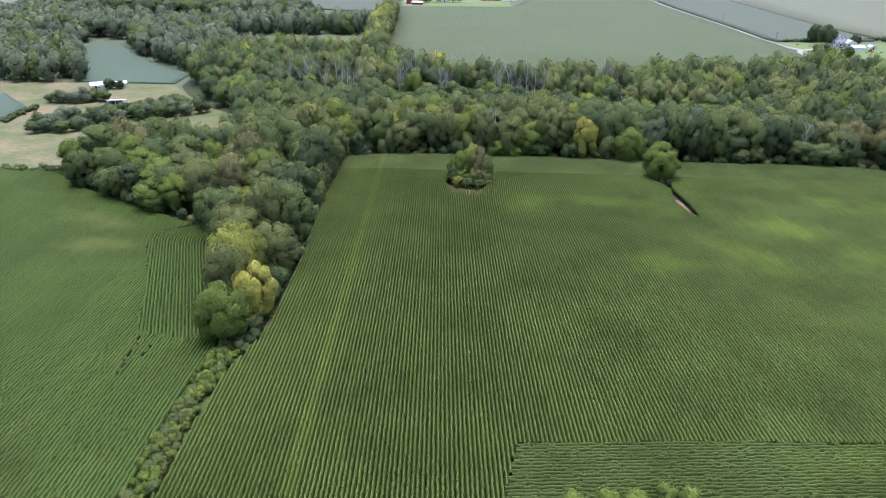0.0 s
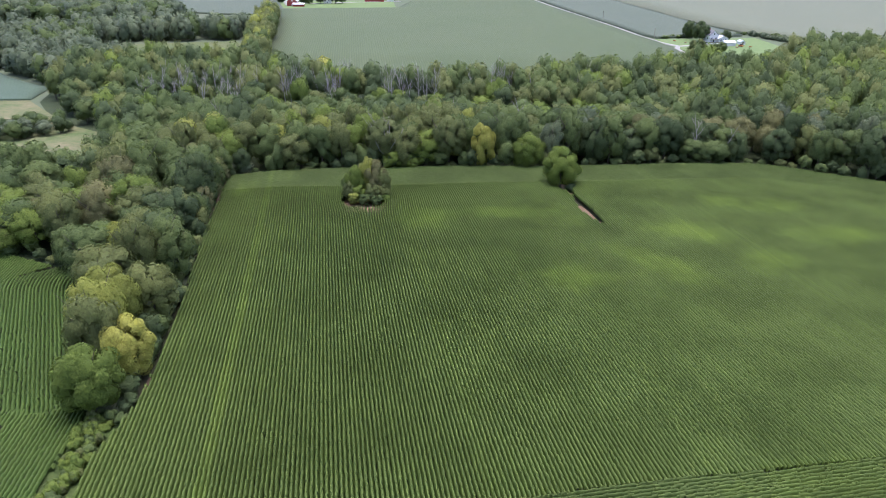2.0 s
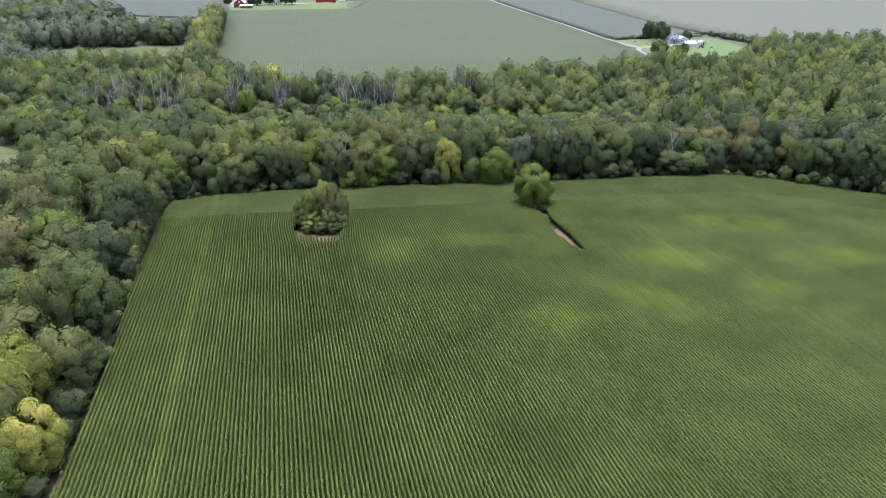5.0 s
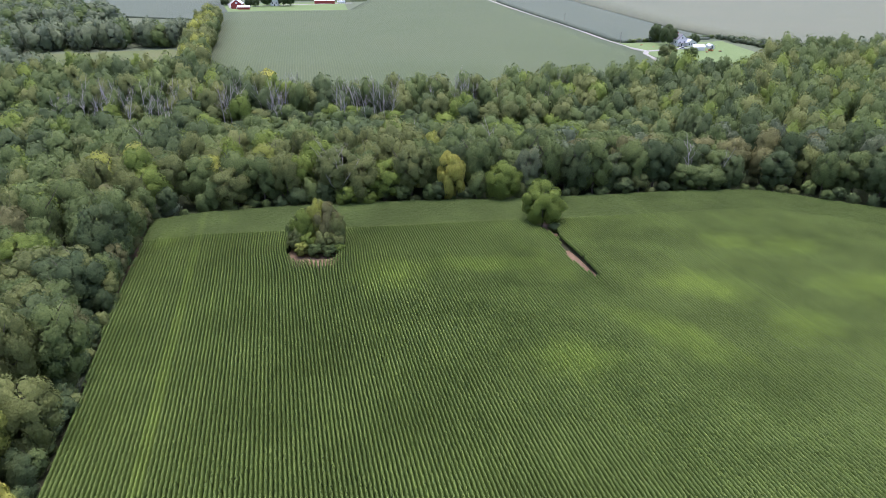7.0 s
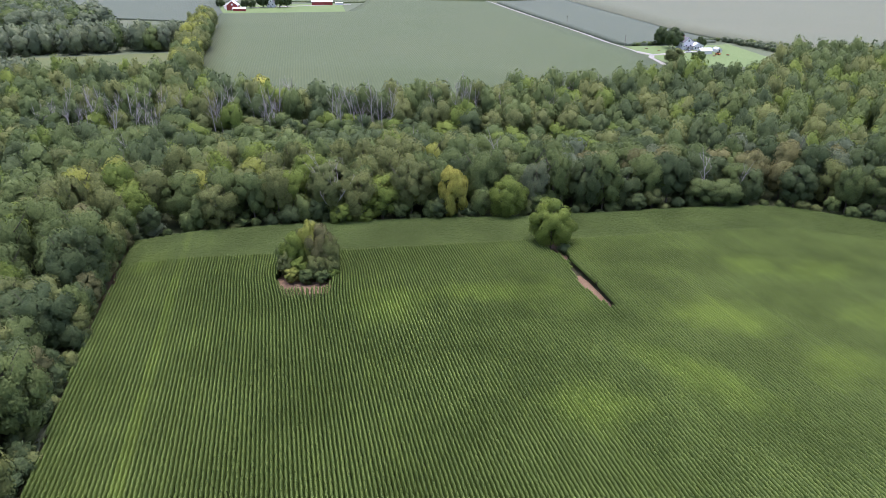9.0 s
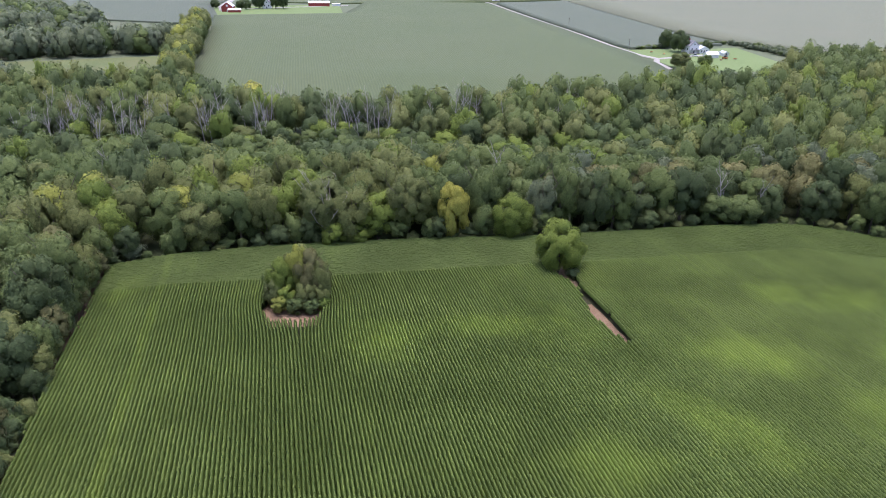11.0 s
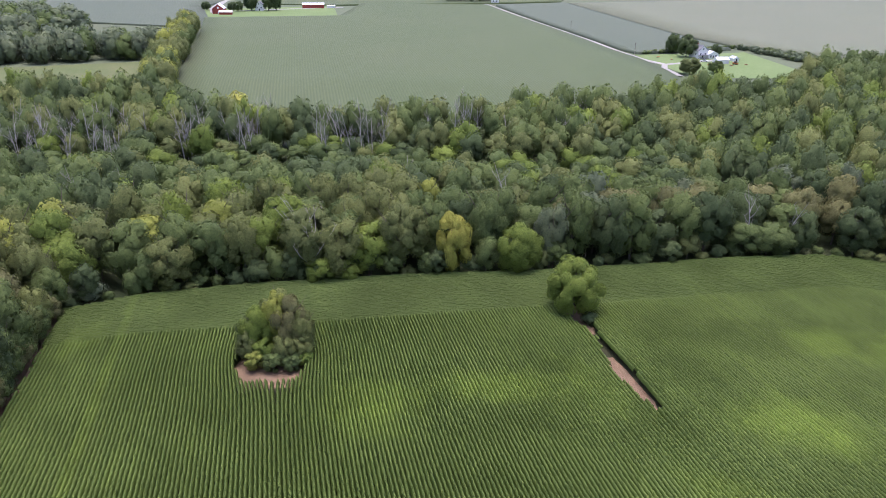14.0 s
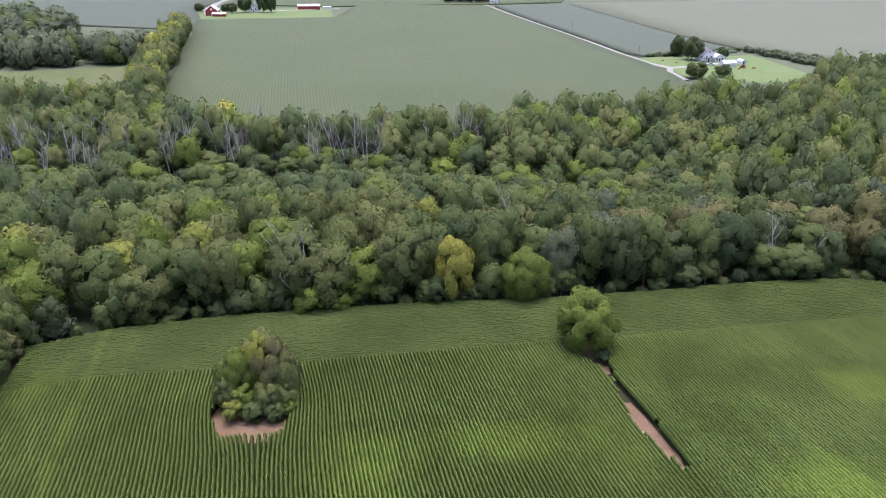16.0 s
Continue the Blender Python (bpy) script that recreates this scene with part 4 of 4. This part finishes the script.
wood("woodland", rest, LIGHT, 9.8, wood_height, "dense broadleaf woodland of mixed green crowns", 11, ("mid", "dark", "olive", "mid", "mid", "dark", "olive", "bright", "mid", "dark"))
# far woods in pale grey-green, haze put into their leaf colour
HAZE_GREYS = ("grey", "grey", "grey", "mid")
flat = lambda h: (lambda x, y: h)  # noqa: E731
wood("tree_row", scatter([(-126, 374), (-137, 376), (-174, 500), (-200, 612), (-186, 612), (-160, 506)], 6.5, 5), LIGHT, 9.5, flat(14.5), "row of yellow-green trees along the field edge", 12, ("olive", "olive", "mid", "olive", "lime"))
wood("tree_row", scatter([(-182, 478), (-240, 457), (-330, 436), (-520, 430), (-520, 470), (-330, 476), (-190, 520), (-172, 508)], 9.5, 6), FAR, 12.5, flat(16.0), "row of dark trees behind the meadow", 13, HAZE_GREYS)
wood("far_wood", scatter([(-222, 335), (-262, 352), (-332, 410), (-350, 425), (-262, 445), (-240, 396), (-200, 374)], 9.5, 7), FAR, 12.5, flat(15.0), "wood beside the blue-green field", 14, HAZE_GREYS)
wood("far_wood", scatter([(-274, 296), (-318, 288), (-460, 262), (-560, 330), (-470, 420), (-345, 384)], 10.0, 8), FAR, 13.0, flat(16.0), "dense wood on the far side of the pasture", 15, HAZE_GREYS)
wood("far_wood", scatter([(-350, 428), (-346, 388), (-430, 424), (-500, 500), (-512, 620), (-450, 700), (-285, 640), (-262, 590), (-300, 560), (-420, 560), (-480, 480)], 12.5, 9), FAR, 16.0, flat(15.0), "distant grey-green wood on the horizon side", 16, HAZE_GREYS)
wood("far_wood", scatter([(195, 436), (300, 444), (420, 400), (480, 250), (330, 180), (322, 300)], 10.0, 10), FAR, 13.0, flat(16.0), "dense wood beyond the corn field", 17, HAZE_GREYS)
wood("hedge", scatter([(206, 548), (196, 550), (215, 500), (262, 462), (268, 470)], 4.0, 13), FAR, 5.0, flat(3.5), "overgrown hedge between farmyard and field", 18, HAZE_GREYS)
wood("hedge", scatter([(126, 522), (196, 552), (196, 556), (124, 527)], 3.5, 14), FAR, 4.0, flat(2.2), "tall crop edge behind the lawn", 19, ("dark", "mid"))
row = [p for p in scatter([(-214, 189), (-199, 196), (-193, 212), (-188, 225), (-179, 231), (-168, 251), (-185, 264), (-202, 248), (-208, 232), (-213, 215), (-219, 196)], 6.0, 15) if math.hypot(p[0] + 215, p[1] - 246) > 9]
wood("shrub_row", row, LIGHT, 7.0, flat(6.5), "row of dark shrubs across the pasture", 20, ("dark", "grey", "mid"))
wood("shrub_row", scatter([(-258, 252), (-240, 262), (-230, 262), (-228, 258), (-246, 244)], 5.0, 16), LIGHT, 6.5, flat(6.0), "shrubs beside the small shed", 22, ("dark", "grey", "mid"))
wood("hedge", scatter([(-240, 203), (-252, 238), (-249, 239), (-237, 204)], 2.6, 17), FAR, 3.2, flat(2.0), "low hedge along the pasture", 23, ("dark", "mid"))
wood("hedge", scatter([(-162, 147), (-183, 142), (-230, 128), (-230, 131), (-183, 146), (-164, 151)], 2.6, 18), FAR, 3.2, flat(2.2), "low hedge along the crop field", 24, ("dark", "mid"))


# ---- farm buildings ----
def gable(w, d, h, top, over=0.35, thick=0.18):
    """Two roof slabs over a body w wide (x) and d deep (y)."""
    bm = bmesh.new()
    for s in (-1, 1):
        p = [(s * (w / 2 + over), -d / 2 - over, h - over * (top - h) / (w / 2)), (0, -d / 2 - over, top), (0, d / 2 + over, top), (s * (w / 2 + over), d / 2 + over, h - over * (top - h) / (w / 2))]
        lo = [bm.verts.new(v) for v in p]
        hi = [bm.verts.new((v[0], v[1], v[2] + thick)) for v in p]
        bm.faces.new(lo)
        bm.faces.new(hi[::-1])
        for i in range(4):
            bm.faces.new((lo[i], lo[(i + 1) % 4], hi[(i + 1) % 4], hi[i]))
    bmesh.ops.recalc_face_normals(bm, faces=bm.faces)
    return bm


def gable_body(w, d, h, top):
    bm = bmesh.new()
    sec = [(-w / 2, 0), (w / 2, 0), (w / 2, h), (0, top), (-w / 2, h)]
    a = [bm.verts.new((x, -d / 2, z)) for x, z in sec]
    b = [bm.verts.new((x, d / 2, z)) for x, z in sec]
    bm.faces.new(a)
    bm.faces.new(b[::-1])
    for i in range(5):
        bm.faces.new((a[i], b[i], b[(i + 1) % 5], a[(i + 1) % 5]))
    bmesh.ops.recalc_face_normals(bm, faces=bm.faces)
    return bm


def window(parent, x, y, z, w, h, facing):
    """A window on a wall whose outside looks along -y (facing 0), +x (1) or -x (2)."""
    m = pose(x, y, z, 0, 0, {0: 0, 1: 90, 2: -90}[facing])
    fr = box(-w / 2 - 0.1, -0.08, -h / 2 - 0.1, w / 2 + 0.1, 0.06, h / 2 + 0.1, 0.02)
    fr.transform(m)
    f = part("window", fr, WHITE, parent)
    g = box(-w / 2, -0.11, -h / 2, w / 2, -0.07, h / 2, 0)
    g.transform(m)
    part("pane", g, GLASS, f)


def building(name, x, y, turn, w, d, h, top, wall, roof, label, category="house", windows=True, door=True, doormat=None):
    root = thing(name, pose(x, y, float(ground_z(y)) - 0.05, 0, 0, turn), label, category, metric=True)
    part("wall", gable_body(w, d, h, top), wall, root)
    part("roof", gable(w, d, h, top), roof, root)
    if windows:
        for k in range(2):
            for s, fc in ((-1, 2), (1, 1)):
                window(root, s * (w / 2 + 0.02), d * (k - 0.5) * 0.5, h * 0.55, 1.1, 1.5, fc)
        for k in (-1, 1):
            window(root, k * w * 0.24, -d / 2 - 0.02, h * 0.55, 1.1, 1.5, 0)
        if h > 4:
            window(root, 0, -d / 2 - 0.02, h + (top - h) * 0.3, 1.0, 1.2, 0)
    if door:
        b = box(-0.5, -d / 2 - 0.1, 0.1, 0.5, -d / 2 - 0.01, 2.15, 0.02)
        part("door", b, doormat or DARK, root)
    return root


zg = lambda y: float(ground_z(y))  # noqa: E731
# white farmhouse by the gravel road
farm = building("farmhouse", 157.5, 513, 18, 8, 10, 5.6, 9.0, WHITE, ROOF, "white two-storey farmhouse with grey gabled roof")
part("porch", box(-4, -7.2, 0, 4, -5.0, 0.5), WOOD, farm)
part("porch_roof", box(-4.3, -7.5, 2.7, 4.3, -5.0, 2.95), ROOF, farm)
for px_ in (-3.8, 0, 3.8):
    part("porch_post", box(px_ - 0.1, -7.2, 0.5, px_ + 0.1, -7.0, 2.7), WHITE, farm)
part("chimney", box(-0.4, 1.5, 8.0, 0.4, 2.3, 10.2), plain("chimney_brick", (0.30, 0.14, 0.10), 0.85), farm)
building("house_wing", 165, 513, 18, 9, 7, 2.9, 5.0, WHITE, TINROOF, "white single-storey wing beside the farmhouse")
building("garage", 165, 494, 100, 6, 9, 2.6, 4.2, WHITE, TINROOF, "white garage with pale metal roof", "garage", False, True)
building("shed", 176, 502, 10, 4, 6, 2.2, 3.3, WHITE, TINROOF, "small white shed with a metal roof", "shed", False, True)


def vehicle(name, x, y, turn, long, tall, paint, label, category):
    root = thing(name, pose(x, y, zg(y) + 0.02, 0, 0, turn), label, category, "vehicles in the farmyard", metric=True)
    body = box(-0.9, -long / 2, 0.35, 0.9, long / 2, tall * 0.58, 0.12)
    part("body", body, paint, root)
    part("cabin", box(-0.8, -long * 0.22, tall * 0.56, 0.8, long * 0.2, tall, 0.16), GLASS, root)
    part("roof", box(-0.72, -long * 0.15, tall - 0.02, 0.72, long * 0.14, tall + 0.05, 0.02), paint, root)
    for sx in (-0.88, 0.88):
        for sy in (-long * 0.3, long * 0.3):
            bm = bmesh.new()
            bmesh.ops.create_cone(bm, cap_ends=True, segments=14, radius1=0.36, radius2=0.36, depth=0.22, matrix=pose(sx, sy, 0.36, 0, 90, 0))
            part("wheel", bm, RUBBER, root)
    return root


vehicle("pickup_truck", 156, 497, 70, 5.4, 1.9, PAINT, "white pickup truck parked in the farmyard", "truck")
vehicle("car", 151, 501, 20, 4.6, 1.5, PAINT, "white car parked beside the farmhouse", "car")
vehicle("van", 160, 487, 95, 5.6, 2.2, PAINT, "white van parked in the farmyard", "van")
vehicle("tractor", 172, 489, 40, 3.6, 2.3, RUST, "small orange tractor on the lawn", "tractor")
for x, y, w in [(168, 484, 3.0), (178, 488, 2.2), (138, 503, 2.4), (132, 511, 2.0), (155, 485, 2.6)]:
    root = thing("farm_implement", pose(x, y, zg(y), 0, 0, x * 7 % 180), "old rusty farm implement on the grass", "implement", "implements in the farmyard", metric=True)
    part("beam", box(-w / 2, -0.3, 0.4, w / 2, 0.3, 0.8, 0.08), RUST, root)
    part("axle", box(-0.15, -w / 2, 0.3, 0.15, w / 2, 0.5, 0.04), WOOD, root)
    part("tine_bar", box(-w / 2, 0.6, 0.02, w / 2, 0.8, 0.42, 0.04), WOOD, root)
for x, y, h, w, kind, v in [(146, 530, 12.5, 10, "dark", 0), (150.5, 515, 14, 13.5, "dark", 1), (134.5, 457, 9, 12, "olive", 0), (170, 517, 8, 7, "dark", 1), (150, 461, 7, 9, "mid", 1)]:
    put_tree(x, y, h, w, kind, FULL[v], TRUNKS[v], f"large {WORDS[kind]} shade tree beside the farmyard", "tree", "shade trees of the farmyard")

# red barn farmstead, far off
barn = building("barn", -207, 733, 8, 12, 16, 5.0, 9.5, RED, TINROOF, "red gabled barn with pale metal roof", "barn", False, True, WHITE)
part("loft_door", box(-0.9, -8.12, 5.2, 0.9, -8.02, 7.0), WHITE, barn, "white loft door")
for s in (-1, 1):
    part("corner_board", box(s * 6.0 - 0.2, -8.1, 0, s * 6.0 + 0.2, -7.9, 5.0), WHITE, barn)
building("shed", -198, 722, 98, 5, 13, 2.6, 4.0, RED, TINROOF, "low red shed with a white roof", "shed", False, True)
building("farmhouse", -177, 762, 5, 9, 10, 5.8, 9.2, WHITE, ROOF, "white two-storey house between dark trees")
building("machine_shed", -131, 789, 98, 9, 24, 3.8, 5.6, RED, TINROOF, "long low machine shed with a white roof", "shed", False, True)
building("trailer", -114, 792, 98, 3, 9, 2.4, 3.0, WHITE, TINROOF, "small white trailer beside the long shed", "trailer", False, True)
for x, y, h, w in [(-184, 757, 15, 13), (-194, 750, 9, 10), (-168, 758, 17, 12), (-161, 760, 17, 11), (-201, 752, 8, 8), (-226, 756, 8, 10)]:
    put_tree(x, y, h, w, "dark", FULL[0], TRUNKS[0], "dark green shade tree beside the barn", "tree", "shade trees of the barn farm")

# a further farm at the road's far end, and a white barn on the skyline
building("farmhouse", 52, 862, 0, 9, 9, 5.6, 8.6, WHITE, ROOF, "distant white farmhouse at the road's end")
for x, y in [(4, 872), (16, 876), (26, 870), (36, 874), (44, 880)]:
    put_tree(x, y, 13, 14, "dark", FULL[1], TRUNKS[0], "dark tree of a distant farmstead", "tree", "trees of the distant farm")
building("barn", 478, 952, 80, 12, 26, 5, 8, WHITE, TINROOF, "long white barn far across the fields", "barn", False, True)

# small house and open shed in the pasture
building("cottage", -253, 285, -52, 6, 11, 2.4, 3.9, WHITE, TINROOF, "small white cottage with a pale metal roof", "cottage")
building("shed", -245, 291, -52, 4, 6, 2.3, 3.4, WHITE, TINROOF, "small white outbuilding among shrubs", "shed", False, True)
put_tree(-247.5, 284.5, 5.5, 6, "dark", FULL[0], STUB, "dark shrub in front of the cottage", "shrub", "", "shrub")
put_tree(-242.5, 286, 4.5, 5, "dark", FULL[1], STUB, "dark shrub beside the cottage", "shrub", "", "shrub")
open_shed = thing("open_shed", pose(-220, 253, zg(253), 0, 0, 20), "open-fronted shed with white posts and slanting roof", "shed", metric=True)
part("back_wall", box(-4, 2.6, 0, 4, 2.8, 2.4), WOOD, open_shed)
part("side_wall", box(-4, -2.8, 0, -3.8, 2.6, 2.7), WHITE, open_shed)
part("side_wall", box(3.8, -2.8, 0, 4, 2.6, 2.7), WHITE, open_shed)
rf = box(-4.5, -3.6, 0, 4.5, 3.4, 0.18)
rf.transform(pose(0, 0, 2.85, -7, 0, 0))
part("roof", rf, TINROOF, open_shed)
for sx in (-3.9, 0, 3.9):
    part("post", box(sx - 0.12, -3.1, 0, sx + 0.12, -2.85, 3.1), WHITE, open_shed)

# a utility pole beside the gravel road
for x, y in [(119.5, 521), (98, 640)]:
    pole = thing("utility_pole", pose(x, y, zg(y), 0, 0, 30), "grey timber utility pole beside the gravel road", "utility pole", "poles along the road", metric=True)
    part("post", box(-0.15, -0.15, -0.5, 0.15, 0.15, 8.5, 0.04), WOOD, pole)
    part("crossarm", box(-1.1, -0.08, 7.8, 1.1, 0.08, 8.0, 0.02), WOOD, pole)

# ---- bare soil in the corn ----
def soil_patch(name, poly, label, material=SOIL):
    bm = bmesh.new()
    c = Vector((sum(p[0] for p in poly) / len(poly), sum(p[1] for p in poly) / len(poly)))
    ring = []
    for (x0, y0), (x1, y1) in zip(poly, poly[1:] + poly[:1]):
        for k in range(4):
            x, y = x0 + (x1 - x0) * k / 4, y0 + (y1 - y0) * k / 4
            ring.append((x + random.uniform(-0.2, 0.2), y + random.uniform(-0.2, 0.2)))
    outer = [bm.verts.new((x, y, zg(y) + 0.05)) for x, y in ring]
    face = bm.faces.new(outer)
    bmesh.ops.triangulate(bm, faces=[face])
    bmesh.ops.subdivide_edges(bm, edges=bm.edges[:], cuts=2, use_grid_fill=True)
    for v in bm.verts:
        v.co.z = zg(v.co.y) + 0.06 + 0.10 * noise.noise(v.co * 0.6)
    bmesh.ops.recalc_face_normals(bm, faces=bm.faces)
    me = bpy.data.meshes.new(name)
    bm.to_mesh(me)
    bm.free()
    me.materials.append(material)
    return tagged(new(name, me), label, "soil", "", "structure")


soil_patch("bare_soil", BUSHGAP, "bare reddish-brown soil round the bush clump")
soil_patch("bare_soil", GULLY_TOP, "bare reddish-brown soil below the lone tree")
soil_patch("bare_soil", GULLY, "bare reddish-brown soil of a washed-out gully")
soil_patch("bare_soil", HEDGE_SOIL, "bare brown soil along the hedgerow", SHADE_LITTER)
soil_patch("bare_soil", EDGE_SOIL, "bare brown soil with leaf litter along the woodland, darkened for tree shade", SHADE_LITTER)
for x, y, s in [(31.1, 161.2, 0.26), (32.6, 156.6, 0.28), (30.4, 163.2, 0.17), (31.6, 159.4, 0.15)]:
    bm = bmesh.new()
    bmesh.ops.create_icosphere(bm, subdivisions=2, radius=s)
    for v in bm.verts:
        v.co += v.co * 0.35 * noise.noise(v.co * 4 + Vector((x, y, 0)))
        v.co.z *= 0.6
    me = bpy.data.meshes.new("stone")
    bm.to_mesh(me)
    bm.free()
    me.materials.append(STONE)
    st = new("stone", me)
    st.location = (x, y, zg(y) + 0.14)
    tagged(st, "pale stone lying on the bare gully soil", "stone", "stones in the gully")


# ---- from plan units to metres ----
for ob in [o for o in scene.objects if o.parent is None and o.type in {"MESH", "EMPTY"}]:
    ob.matrix_basis = Matrix.Scale(UNIT, 4) @ ob.matrix_basis
